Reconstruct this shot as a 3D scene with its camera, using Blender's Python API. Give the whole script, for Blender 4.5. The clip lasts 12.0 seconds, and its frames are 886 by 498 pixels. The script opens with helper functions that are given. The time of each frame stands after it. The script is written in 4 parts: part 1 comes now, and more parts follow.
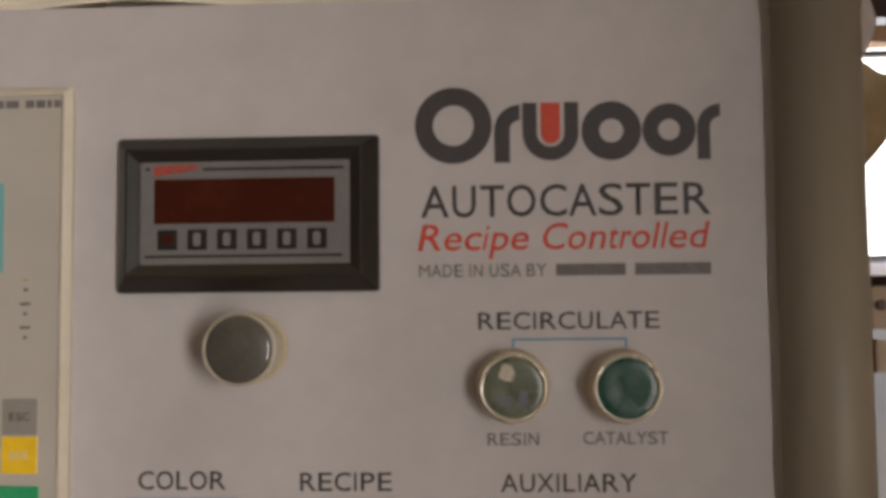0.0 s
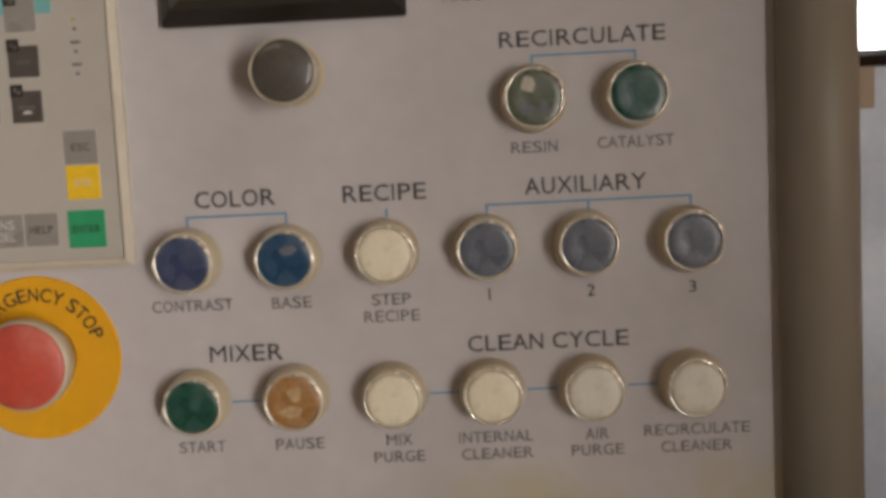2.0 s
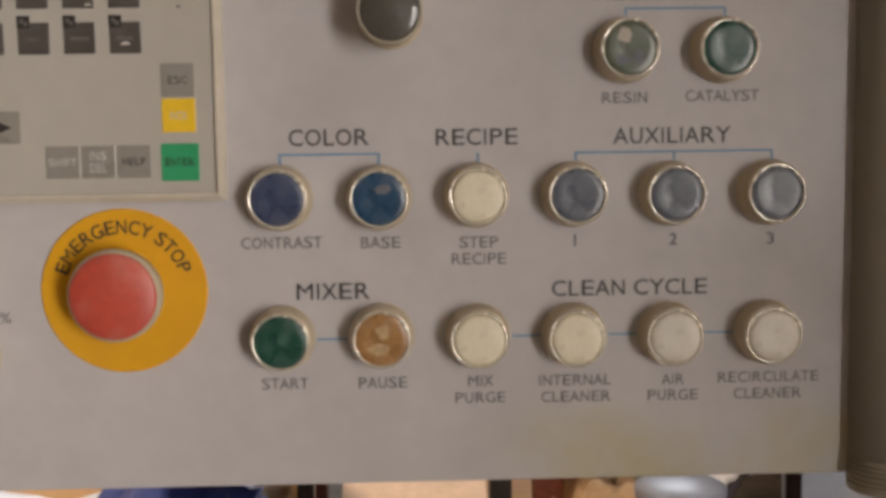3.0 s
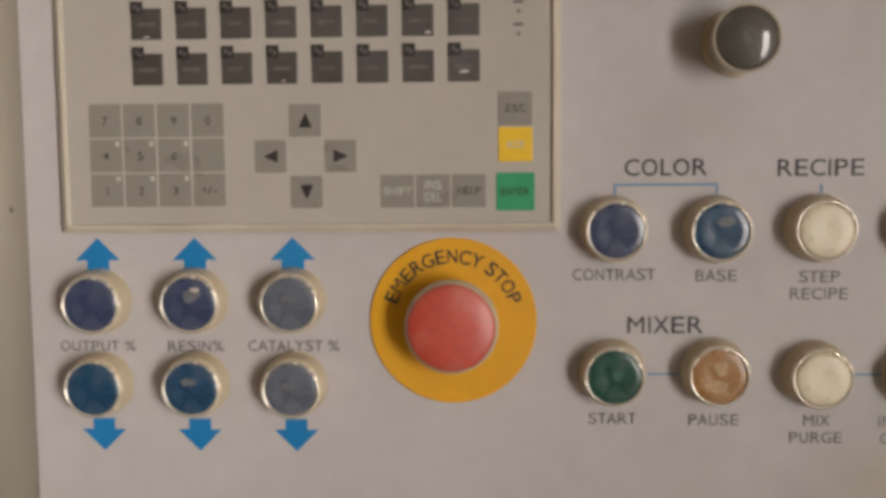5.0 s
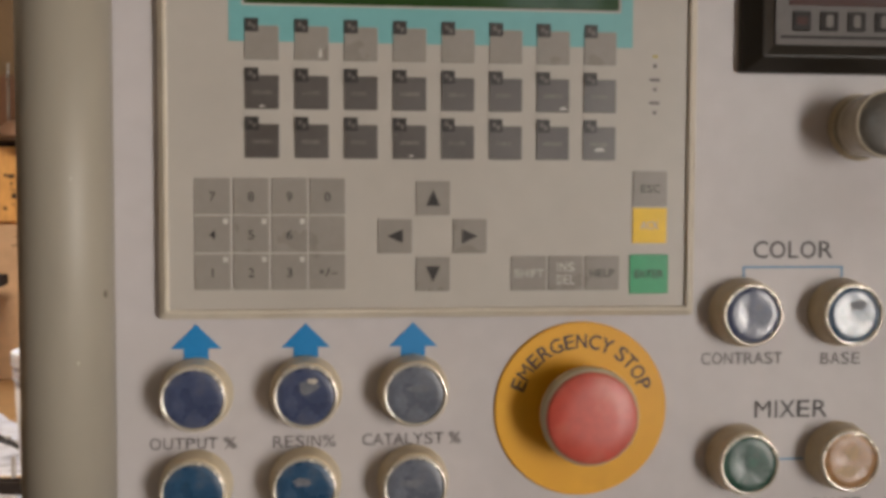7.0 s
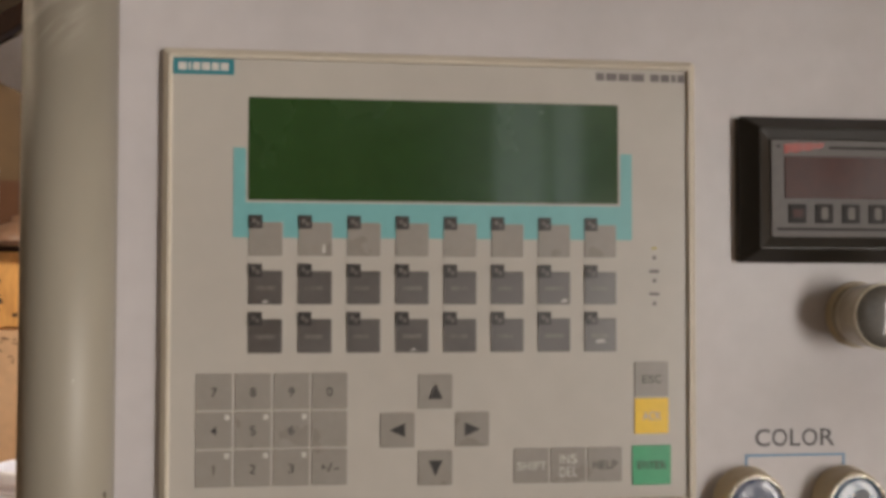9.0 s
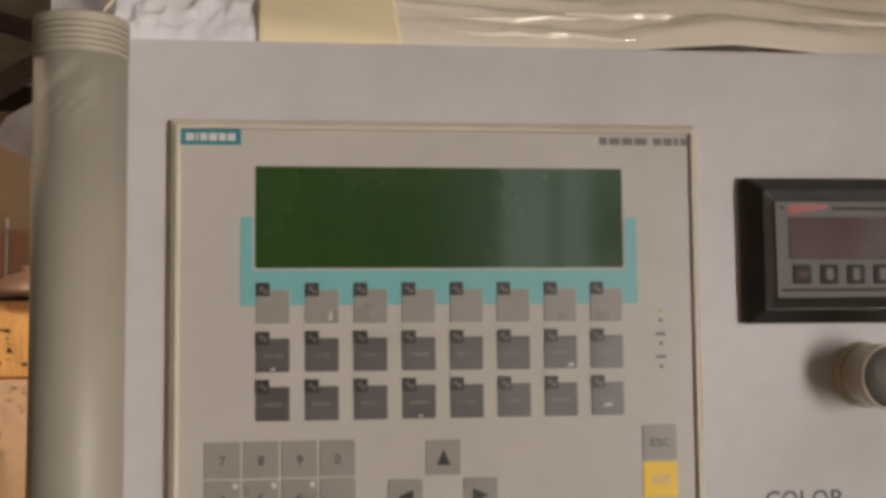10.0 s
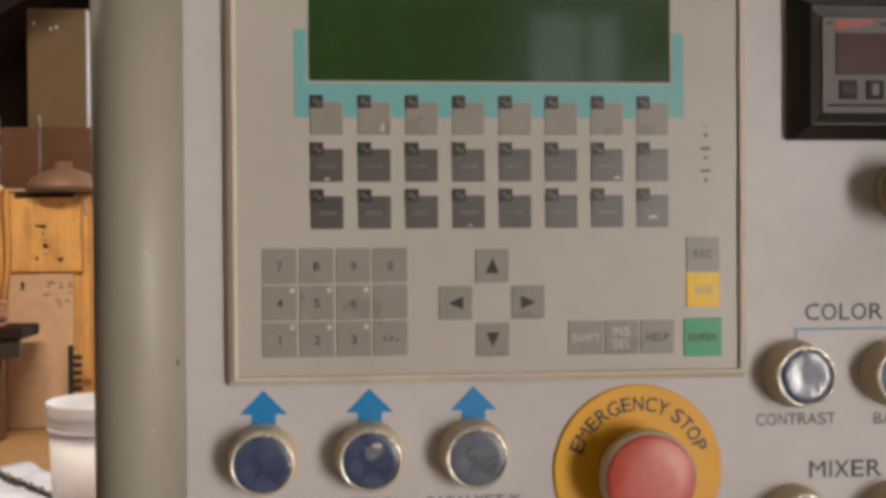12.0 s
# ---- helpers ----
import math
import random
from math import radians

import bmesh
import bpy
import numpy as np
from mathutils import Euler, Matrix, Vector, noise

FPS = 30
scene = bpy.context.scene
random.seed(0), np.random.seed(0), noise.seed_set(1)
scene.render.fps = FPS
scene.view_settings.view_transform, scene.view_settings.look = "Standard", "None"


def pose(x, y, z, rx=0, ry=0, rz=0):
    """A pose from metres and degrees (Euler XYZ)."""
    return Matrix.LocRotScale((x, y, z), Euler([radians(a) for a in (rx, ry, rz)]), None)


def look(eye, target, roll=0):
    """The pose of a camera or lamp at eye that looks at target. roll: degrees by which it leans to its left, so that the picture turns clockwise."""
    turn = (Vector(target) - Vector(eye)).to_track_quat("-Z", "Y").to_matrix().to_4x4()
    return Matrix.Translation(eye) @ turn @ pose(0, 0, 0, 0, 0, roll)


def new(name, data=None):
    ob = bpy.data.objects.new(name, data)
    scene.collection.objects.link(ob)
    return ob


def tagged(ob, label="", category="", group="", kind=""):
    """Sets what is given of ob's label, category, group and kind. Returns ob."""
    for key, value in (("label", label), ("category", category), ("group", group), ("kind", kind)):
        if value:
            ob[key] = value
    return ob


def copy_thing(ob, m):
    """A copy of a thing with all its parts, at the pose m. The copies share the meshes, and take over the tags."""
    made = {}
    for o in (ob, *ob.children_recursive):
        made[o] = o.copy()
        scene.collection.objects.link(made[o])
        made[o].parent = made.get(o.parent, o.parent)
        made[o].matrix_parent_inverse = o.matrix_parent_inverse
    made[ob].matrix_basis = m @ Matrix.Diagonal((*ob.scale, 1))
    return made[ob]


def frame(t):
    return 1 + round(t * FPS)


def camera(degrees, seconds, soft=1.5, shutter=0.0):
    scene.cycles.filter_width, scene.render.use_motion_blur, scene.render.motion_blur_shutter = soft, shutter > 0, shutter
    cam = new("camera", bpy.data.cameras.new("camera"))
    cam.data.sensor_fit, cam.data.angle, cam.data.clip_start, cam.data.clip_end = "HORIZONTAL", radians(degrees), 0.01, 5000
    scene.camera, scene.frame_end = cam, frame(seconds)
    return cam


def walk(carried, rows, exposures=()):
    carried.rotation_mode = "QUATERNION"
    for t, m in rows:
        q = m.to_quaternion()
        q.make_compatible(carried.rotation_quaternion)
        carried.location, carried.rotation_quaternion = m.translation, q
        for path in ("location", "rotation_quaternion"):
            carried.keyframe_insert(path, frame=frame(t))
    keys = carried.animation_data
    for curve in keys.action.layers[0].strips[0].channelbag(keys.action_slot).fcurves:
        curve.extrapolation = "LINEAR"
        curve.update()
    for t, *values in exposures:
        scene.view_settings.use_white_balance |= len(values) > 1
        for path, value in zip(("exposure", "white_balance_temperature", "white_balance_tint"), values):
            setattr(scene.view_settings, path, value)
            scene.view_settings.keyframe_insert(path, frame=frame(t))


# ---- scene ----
cam = camera(44.8, 12.0, soft=4.0)
PATH = [
    (0, (0.432, -0.468, 1.347), (0.317, 1.524, 1.486), -0.5),
    (0.5, (0.432, -0.488, 1.343), (0.299, 1.506, 1.429), -0.9),
    (1, (0.442, -0.501, 1.322), (0.311, 1.494, 1.301), -1.3),
    (1.5, (0.444, -0.503, 1.304), (0.258, 1.486, 1.198), -1.4),
    (2, (0.405, -0.514, 1.3), (0.342, 1.476, 1.109), -2.9),
    (2.5, (0.361, -0.52, 1.287), (0.381, 1.469, 1.08), -1.7),
    (3, (0.33, -0.527, 1.275), (0.386, 1.463, 1.084), -0.8),
    (3.5, (0.27, -0.533, 1.276), (0.291, 1.458, 1.088), -1.2),
    (5.5, (0.177, -0.504, 1.293), (0.056, 1.483, 1.101), -0.3),
    (6, (0.115, -0.494, 1.293), (0.164, 1.496, 1.102), -0.4),
    (6.5, (0.083, -0.488, 1.298), (0.213, 1.501, 1.13), 0.3),
    (7, (0.071, -0.483, 1.306), (0.291, 1.502, 1.201), 0.2),
    (7.5, (0.067, -0.48, 1.32), (0.321, 1.503, 1.258), 0.3),
    (9.5, (0.063, -0.484, 1.359), (0.306, 1.499, 1.461), 0.0),
    (10, (0.064, -0.486, 1.363), (0.295, 1.495, 1.501), -0.5),
    (10.5, (0.062, -0.49, 1.362), (0.291, 1.49, 1.525), -0.2),
    (11, (0.06, -0.488, 1.343), (0.281, 1.497, 1.439), -0.2),
    (11.5, (0.055, -0.491, 1.33), (0.263, 1.498, 1.356), 0.0),
    (12, (0.052, -0.495, 1.318), (0.234, 1.496, 1.291), -0.4),
]
walk(cam, [(t, look(eye, target, roll)) for t, eye, target, roll in PATH],
     [(0.0, -0.15), (1.5, -0.15), (3.5, -0.12), (5.5, -0.12), (6.5, -0.24), (7.5, -0.25), (10.5, -0.15), (12.0, -0.2)])

# ---- light ----
world = bpy.data.worlds.new("sky")
scene.world = world
world.use_nodes = True
sky = world.node_tree.nodes.new("ShaderNodeTexSky")
sky.sky_type, sky.sun_disc = "NISHITA", False
sky.sun_elevation, sky.sun_rotation = radians(35), radians(150)
world.node_tree.links.new(sky.outputs[0], world.node_tree.nodes["Background"].inputs[0])
world.node_tree.nodes["Background"].inputs[1].default_value = 0.1


def area_lamp(name, m, sx, sy, power, color):
    data = bpy.data.lights.new(name, "AREA")
    data.shape, data.size, data.size_y, data.energy, data.color = "RECTANGLE", sx, sy, power, color
    ob = new(name, data)
    ob.matrix_world = m
    return ob


area_lamp("doorway_daylight", look((3.0, -4.02, 1.1), (3.0, 0, 1.1)), 1.4, 2.1, 268, (1.0, 0.93, 0.87))
area_lamp("window_daylight", look((2.1, 4.9, 2.0), (1.4, 0, 1.0)), 1.9, 1.2, 200, (0.85, 0.92, 1.0))
area_lamp("shop_lamp_light", look((-0.6, 1.5, 2.62), (-0.6, 1.5, 0)), 1.1, 0.25, 58, (1.0, 0.83, 0.62))
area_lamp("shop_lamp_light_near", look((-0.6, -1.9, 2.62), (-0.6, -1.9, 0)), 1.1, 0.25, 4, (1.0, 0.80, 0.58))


# ---- materials ----
def mat(name, color, rough=0.5, metal=0.0, vary=0.12, scale=30.0, bump=0.0, coat=0.0, dirt=None, dirt_amount=0.0, dirt_scale=8.0, spec=0.5, transmission=0.0, stretch=(1, 1, 1), coat_rough=0.05, wave=0.0):
    """A surface with fine grain, broad unevenness, an optional stain colour and relief."""
    m = bpy.data.materials.new(name)
    m.use_nodes = True
    t = m.node_tree
    b = t.nodes["Principled BSDF"]
    b.inputs["Metallic"].default_value = metal
    b.inputs["Specular IOR Level"].default_value = spec
    b.inputs["Coat Weight"].default_value = coat
    b.inputs["Coat Roughness"].default_value = coat_rough
    b.inputs["Transmission Weight"].default_value = transmission
    co = t.nodes.new("ShaderNodeTexCoord")
    mp = t.nodes.new("ShaderNodeMapping")
    mp.inputs["Scale"].default_value = stretch
    t.links.new(co.outputs["Object"], mp.inputs["Vector"])
    fine = t.nodes.new("ShaderNodeTexNoise")
    fine.inputs["Scale"].default_value, fine.inputs["Detail"].default_value = scale * 8, 6
    broad = t.nodes.new("ShaderNodeTexNoise")
    broad.inputs["Scale"].default_value, broad.inputs["Detail"].default_value = scale, 4
    for n in (fine, broad):
        t.links.new(mp.outputs[0], n.inputs["Vector"])
    add = t.nodes.new("ShaderNodeMath")
    add.operation = "ADD"
    t.links.new(fine.outputs[0], add.inputs[0])
    t.links.new(broad.outputs[0], add.inputs[1])
    ramp = t.nodes.new("ShaderNodeMapRange")
    ramp.inputs["From Min"].default_value, ramp.inputs["From Max"].default_value = 0.7, 1.3
    ramp.inputs["To Min"].default_value, ramp.inputs["To Max"].default_value = 1 - vary, 1 + vary
    t.links.new(add.outputs[0], ramp.inputs["Value"])
    mul = t.nodes.new("ShaderNodeVectorMath")
    mul.operation = "SCALE"
    mul.inputs[0].default_value = color
    t.links.new(ramp.outputs[0], mul.inputs["Scale"])
    out = mul.outputs[0]
    if dirt:
        spots = t.nodes.new("ShaderNodeTexNoise")
        spots.inputs["Scale"].default_value, spots.inputs["Detail"].default_value = dirt_scale, 7
        t.links.new(mp.outputs[0], spots.inputs["Vector"])
        mask = t.nodes.new("ShaderNodeMapRange")
        mask.inputs["From Min"].default_value, mask.inputs["From Max"].default_value = 0.5, 0.75
        mask.inputs["To Max"].default_value = dirt_amount
        t.links.new(spots.outputs[0], mask.inputs["Value"])
        mix = t.nodes.new("ShaderNodeMix")
        mix.data_type = "RGBA"
        mix.inputs["B"].default_value = (*dirt, 1)
        for s in mix.inputs:
            if s.name == "B" and s.type == "RGBA":
                s.default_value = (*dirt, 1)
        t.links.new(mask.outputs[0], mix.inputs[0])
        t.links.new(out, [s for s in mix.inputs if s.name == "A" and s.type == "RGBA"][0])
        out = [s for s in mix.outputs if s.type == "RGBA"][0]
    t.links.new(out, b.inputs["Base Color"])
    rr = t.nodes.new("ShaderNodeMapRange")
    rr.inputs["From Min"].default_value, rr.inputs["From Max"].default_value = 0.3, 0.7
    rr.inputs["To Min"].default_value, rr.inputs["To Max"].default_value = max(rough - 0.08, 0.02), min(rough + 0.08, 1)
    t.links.new(broad.outputs[0], rr.inputs["Value"])
    t.links.new(rr.outputs[0], b.inputs["Roughness"])
    if wave:
        wv = t.nodes.new("ShaderNodeBump")
        wv.inputs["Strength"].default_value, wv.inputs["Distance"].default_value = 0.6, wave
        t.links.new(broad.outputs[0], wv.inputs["Height"])
        for socket in ("Normal", "Coat Normal"):
            t.links.new(wv.outputs[0], b.inputs[socket])
    elif bump:
        bp = t.nodes.new("ShaderNodeBump")
        bp.inputs["Strength"].default_value, bp.inputs["Distance"].default_value = 0.4, bump
        t.links.new(fine.outputs[0], bp.inputs["Height"])
        t.links.new(bp.outputs[0], b.inputs["Normal"])
    return m


def glow(name, color, strength):
    m = bpy.data.materials.new(name)
    m.use_nodes = True
    b = m.node_tree.nodes["Principled BSDF"]
    b.inputs["Base Color"].default_value = (*color, 1)
    b.inputs["Emission Color"].default_value = (*color, 1)
    b.inputs["Emission Strength"].default_value = strength
    return m


def panel_paint():
    """Light grey lacquer with scuffs and a yellow resin smear low on one side."""
    m = mat("panel_lacquer", (0.50, 0.475, 0.48), 0.42, vary=0.05, scale=10, bump=0.00006, dirt=(0.36, 0.34, 0.33), dirt_amount=0.5, dirt_scale=11, coat_rough=0.2)
    t = m.node_tree
    b = t.nodes["Principled BSDF"]
    src = b.inputs["Base Color"].links[0].from_socket
    co = t.nodes.new("ShaderNodeTexCoord")
    sep = t.nodes.new("ShaderNodeSeparateXYZ")
    t.links.new(co.outputs["Object"], sep.inputs[0])

    def span(sock, a, c):
        n = t.nodes.new("ShaderNodeMapRange")
        n.interpolation_type = "SMOOTHSTEP"
        n.inputs["From Min"].default_value, n.inputs["From Max"].default_value = a, c
        t.links.new(sock, n.inputs["Value"])
        return n.outputs[0]

    def times(a, c):
        n = t.nodes.new("ShaderNodeMath")
        n.operation = "MULTIPLY"
        t.links.new(a, n.inputs[0])
        t.links.new(c, n.inputs[1])
        return n.outputs[0]
    spots = t.nodes.new("ShaderNodeTexNoise")
    spots.inputs["Scale"].default_value, spots.inputs["Detail"].default_value = 15, 8
    t.links.new(co.outputs["Object"], spots.inputs["Vector"])
    smear = times(times(span(sep.outputs["X"], 0.35, 0.42), span(sep.outputs["Z"], -0.098, -0.122)), span(spots.outputs[0], 0.34, 0.66))
    mix = t.nodes.new("ShaderNodeMix")
    mix.data_type = "RGBA"
    half = t.nodes.new("ShaderNodeMath")
    half.operation = "MULTIPLY"
    half.inputs[1].default_value = 0.85
    t.links.new(smear, half.inputs[0])
    t.links.new(half.outputs[0], mix.inputs[0])
    t.links.new(src, [s for s in mix.inputs if s.name == "A" and s.type == "RGBA"][0])
    [s for s in mix.inputs if s.name == "B" and s.type == "RGBA"][0].default_value = (0.45, 0.40, 0.22, 1)
    t.links.new([s for s in mix.outputs if s.type == "RGBA"][0], b.inputs["Base Color"])
    return m


def tube_paint():
    """Beige paint with grey rub marks and a pale slanting smear near the top."""
    m = mat("beige_tube_paint", (0.315, 0.288, 0.235), 0.5, vary=0.05, scale=9, bump=0.00005, dirt=(0.26, 0.24, 0.20), dirt_amount=0.5, dirt_scale=22, stretch=(1, 1, 0.35))
    t = m.node_tree
    b = t.nodes["Principled BSDF"]
    src = b.inputs["Base Color"].links[0].from_socket
    co = t.nodes.new("ShaderNodeTexCoord")
    mp = t.nodes.new("ShaderNodeMapping")
    mp.vector_type = "TEXTURE"
    mp.inputs["Rotation"].default_value = (0, radians(-45), 0)
    mp.inputs["Scale"].default_value = (1 / 30, 1 / 30, 1 / 170)
    t.links.new(co.outputs["Object"], mp.inputs["Vector"])
    streak = t.nodes.new("ShaderNodeTexNoise")
    streak.inputs["Scale"].default_value, streak.inputs["Detail"].default_value = 1.0, 5
    t.links.new(mp.outputs[0], streak.inputs["Vector"])
    spot = t.nodes.new("ShaderNodeVectorMath")
    spot.operation = "DISTANCE"
    t.links.new(co.outputs["Object"], spot.inputs[0])
    spot.inputs[1].default_value = (-0.043, -0.024, 0.213)
    near = t.nodes.new("ShaderNodeMapRange")
    near.interpolation_type = "SMOOTHSTEP"
    near.inputs["From Min"].default_value, near.inputs["From Max"].default_value = 0.021, 0.004
    t.links.new(spot.outputs["Value"], near.inputs["Value"])
    lines = t.nodes.new("ShaderNodeMapRange")
    lines.inputs["From Min"].default_value, lines.inputs["From Max"].default_value, lines.inputs["To Max"].default_value = 0.46, 0.66, 0.75
    t.links.new(streak.outputs[0], lines.inputs["Value"])
    both = t.nodes.new("ShaderNodeMath")
    both.operation = "MULTIPLY"
    t.links.new(near.outputs[0], both.inputs[0])
    t.links.new(lines.outputs[0], both.inputs[1])
    mix = t.nodes.new("ShaderNodeMix")
    mix.data_type = "RGBA"
    t.links.new(both.outputs[0], mix.inputs[0])
    t.links.new(src, [k for k in mix.inputs if k.name == "A" and k.type == "RGBA"][0])
    [k for k in mix.inputs if k.name == "B" and k.type == "RGBA"][0].default_value = (0.52, 0.49, 0.43, 1)
    t.links.new([k for k in mix.outputs if k.type == "RGBA"][0], b.inputs["Base Color"])
    return m


M = dict(
    panel=panel_paint(),
    tube=tube_paint(),
    chip=mat("bare_chip", (0.10, 0.085, 0.065), 0.6, vary=0.2, scale=80),
    # tube scuffs, a lens scratch, and the highlight painted on one lens
    scuff=mat("pale_scuff_glint", (0.47, 0.43, 0.36), 0.5, vary=0.2, scale=80),
    haze=mat("lens_patch_grey", (0.13, 0.14, 0.165), 0.5, vary=0.35, scale=300),
    haze_warm=mat("lens_patch_amber", (0.46, 0.32, 0.17), 0.5, vary=0.3, scale=300),
    haze_green=mat("lens_patch_green", (0.03, 0.10, 0.075), 0.45, vary=0.4, scale=300),
    cap=mat("beige_cap_plastic", (0.33, 0.30, 0.235), 0.5, vary=0.06, scale=20),
    cream=mat("cream_bezel_plastic", (0.57, 0.52, 0.43), 0.45, vary=0.05, scale=20, dirt=(0.42, 0.37, 0.29), dirt_amount=0.4, dirt_scale=30),
    film=mat("grey_keypad_film", (0.44, 0.415, 0.375), 0.36, vary=0.03, scale=12, dirt=(0.36, 0.33, 0.29), dirt_amount=0.3, dirt_scale=25),
    teal=mat("teal_print", (0.16, 0.40, 0.41), 0.4, vary=0.04, scale=30),
    logo_teal=mat("deep_teal_print", (0.02, 0.19, 0.23), 0.4, vary=0.04),
    lcd=mat("green_lcd", (0.018, 0.055, 0.012), 0.22, vary=0.10, scale=14, coat=0.55, coat_rough=0.06),
    key_grey=mat("grey_key", (0.27, 0.25, 0.225), 0.33, vary=0.05, scale=40),
    key_dark=mat("dark_key", (0.07, 0.061, 0.056), 0.37, vary=0.12, scale=40, spec=0.95),
    key_mid=mat("worn_key_print", (0.15, 0.137, 0.125), 0.4, vary=0.3, scale=120),
    tag=mat("black_print", (0.03, 0.027, 0.026), 0.45, vary=0.15, scale=60),
    ink=mat("lettering_ink", (0.045, 0.04, 0.043), 0.5, vary=0.15, scale=60),
    ink_faint=mat("worn_lettering_ink", (0.14, 0.125, 0.125), 0.5, vary=0.25, scale=90),
    ink_red=mat("red_ink", (0.55, 0.06, 0.03), 0.5, vary=0.1, scale=60),
    ink_blue=mat("blue_ink", (0.13, 0.26, 0.42), 0.5, vary=0.15, scale=60),
    arrow=mat("arrow_blue", (0.012, 0.20, 0.48), 0.4, vary=0.06, scale=50),
    pale=mat("pale_print", (0.55, 0.53, 0.5), 0.5, vary=0.1, scale=60),
    yellow=mat("yellow_key", (0.80, 0.52, 0.02), 0.4, vary=0.06, scale=40),
    lamp_yellow=mat("dull_yellow_print", (0.40, 0.33, 0.10), 0.5, vary=0.15, scale=60),
    green=mat("green_key", (0.03, 0.32, 0.14), 0.4, vary=0.06, scale=40),
    estop_plate=mat("yellow_plate", (0.72, 0.365, 0.010), 0.45, vary=0.06, scale=15, dirt=(0.45, 0.2, 0.02), dirt_amount=0.35, dirt_scale=30),
    # pink blotches: real pale smears, plus reflected haze put into the colour
    red=mat("red_plastic", (0.50, 0.068, 0.042), 0.45, vary=0.12, scale=30, dirt=(0.58, 0.21, 0.16), dirt_amount=0.7, dirt_scale=48, coat=0.8, coat_rough=0.42),
    collar=mat("cream_collar", (0.50, 0.44, 0.32), 0.4, vary=0.06, scale=40),
    rim=mat("satin_metal_rim", (0.84, 0.80, 0.70), 0.24, metal=0.6, coat=0.3, vary=0.06, scale=60),
    bezel=mat("champagne_bezel", (0.56, 0.48, 0.33), 0.34, metal=0.0, vary=0.08, scale=50),
    black=mat("black_plastic", (0.020, 0.017, 0.013), 0.36, spec=0.3, vary=0.15, scale=30, bump=0.00006),
    meter_face=mat("grey_meter_face", (0.165, 0.158, 0.155), 0.5, vary=0.08, scale=40, spec=0.15),
    meter_print=mat("pale_key_print", (0.19, 0.178, 0.168), 0.5, vary=0.1, scale=80, spec=0.15),
    meter_key=mat("meter_key_black", (0.024, 0.021, 0.02), 0.5, vary=0.2, scale=60, spec=0.15),
    ink_red_worn=mat("worn_red_ink", (0.34, 0.06, 0.045), 0.5, vary=0.3, scale=120, dirt=(0.2, 0.13, 0.12), dirt_amount=0.6, dirt_scale=180),
    meter_red=mat("dark_red_window", (0.048, 0.009, 0.004), 0.36, vary=0.25, scale=20, spec=0.17),
    knob=mat("grey_knob", (0.085, 0.078, 0.066), 0.45, vary=0.14, scale=60, coat=0.5, coat_rough=0.06, spec=0.3),
    knob_side=mat("clear_knob_side", (0.50, 0.45, 0.35), 0.2, vary=0.08, scale=40, coat=0.5),
)
LENS = dict(
    deep_blue=((0.048, 0.066, 0.132), "deep blue"), blue=((0.018, 0.066, 0.135), "bright blue"), slate=((0.115, 0.130, 0.165), "dull slate blue"),
    clear_green=((0.105, 0.125, 0.085), "clear pale green"), green=((0.013, 0.07, 0.05), "dark green"), amber=((0.36, 0.19, 0.07), "amber"),
    cream=((0.80, 0.74, 0.57), "cream"), grey_white=((0.70, 0.66, 0.57), "greyish white"))
for k in list(LENS):
    c, word = LENS[k]
    soft = k in ("cream", "grey_white")
    LENS[k] = (mat(k + "_lens", c, 0.4 if soft else 0.3, vary=0.05 if soft else 0.22, scale=60 if soft else 90, coat={"deep_blue": 0.7, "blue": 0.7, "slate": 0.12}.get(k, 0.15 if soft else 0.3), coat_rough=0.25 if soft else 0.16 if k in ("deep_blue", "blue") else 0.32, dirt=(0.35, 0.3, 0.2) if soft else (0.16, 0.16, 0.17), dirt_amount=0.5, dirt_scale=110, wave=0.0 if soft else 0.0009), word)


# ---- building blocks: millimetres on the panel, x to the right, z up, h out of it ----
def part(name, bm, material, parent, label="", smooth=False):
    me = bpy.data.meshes.new(name)
    bmesh.ops.recalc_face_normals(bm, faces=bm.faces)
    for f in bm.faces:
        f.smooth = smooth
    bm.to_mesh(me)
    bm.free()
    me.materials.append(material)
    ob = new(name, me)
    ob.parent = parent
    return tagged(ob, label)


def thing(name, x, z, label, category, group=""):
    ob = new(name)
    ob.empty_display_size = 0.01
    ob.location = (x / 1000, 0, 1.25 + z / 1000)
    return tagged(ob, label, category, group)


def rrect(x0, x1, z0, z1, r=0.0, n=4):
    if r <= 0:
        return [(x0, z0), (x1, z0), (x1, z1), (x0, z1)]
    pts = []
    for cx, cz, a in ((x1 - r, z0 + r, -90), (x1 - r, z1 - r, 0), (x0 + r, z1 - r, 90), (x0 + r, z0 + r, 180)):
        pts += [(cx + r * math.cos(radians(a + 90 * i / n)), cz + r * math.sin(radians(a + 90 * i / n))) for i in range(n + 1)]
    return pts


def loft(bm, loops, first=True, last=True):
    """Joins loops of (x, h, z) in millimetres into a skin, with end caps."""
    rings = [[bm.verts.new((x / 1000, -h / 1000, z / 1000)) for x, h, z in loop] for loop in loops]
    for a, c in zip(rings, rings[1:]):
        for i in range(len(a)):
            j = (i + 1) % len(a)
            bm.faces.new((a[i], a[j], c[j], c[i]))
    if first:
        bm.faces.new(rings[0])
    if last:
        bm.faces.new(rings[-1])
    return bm


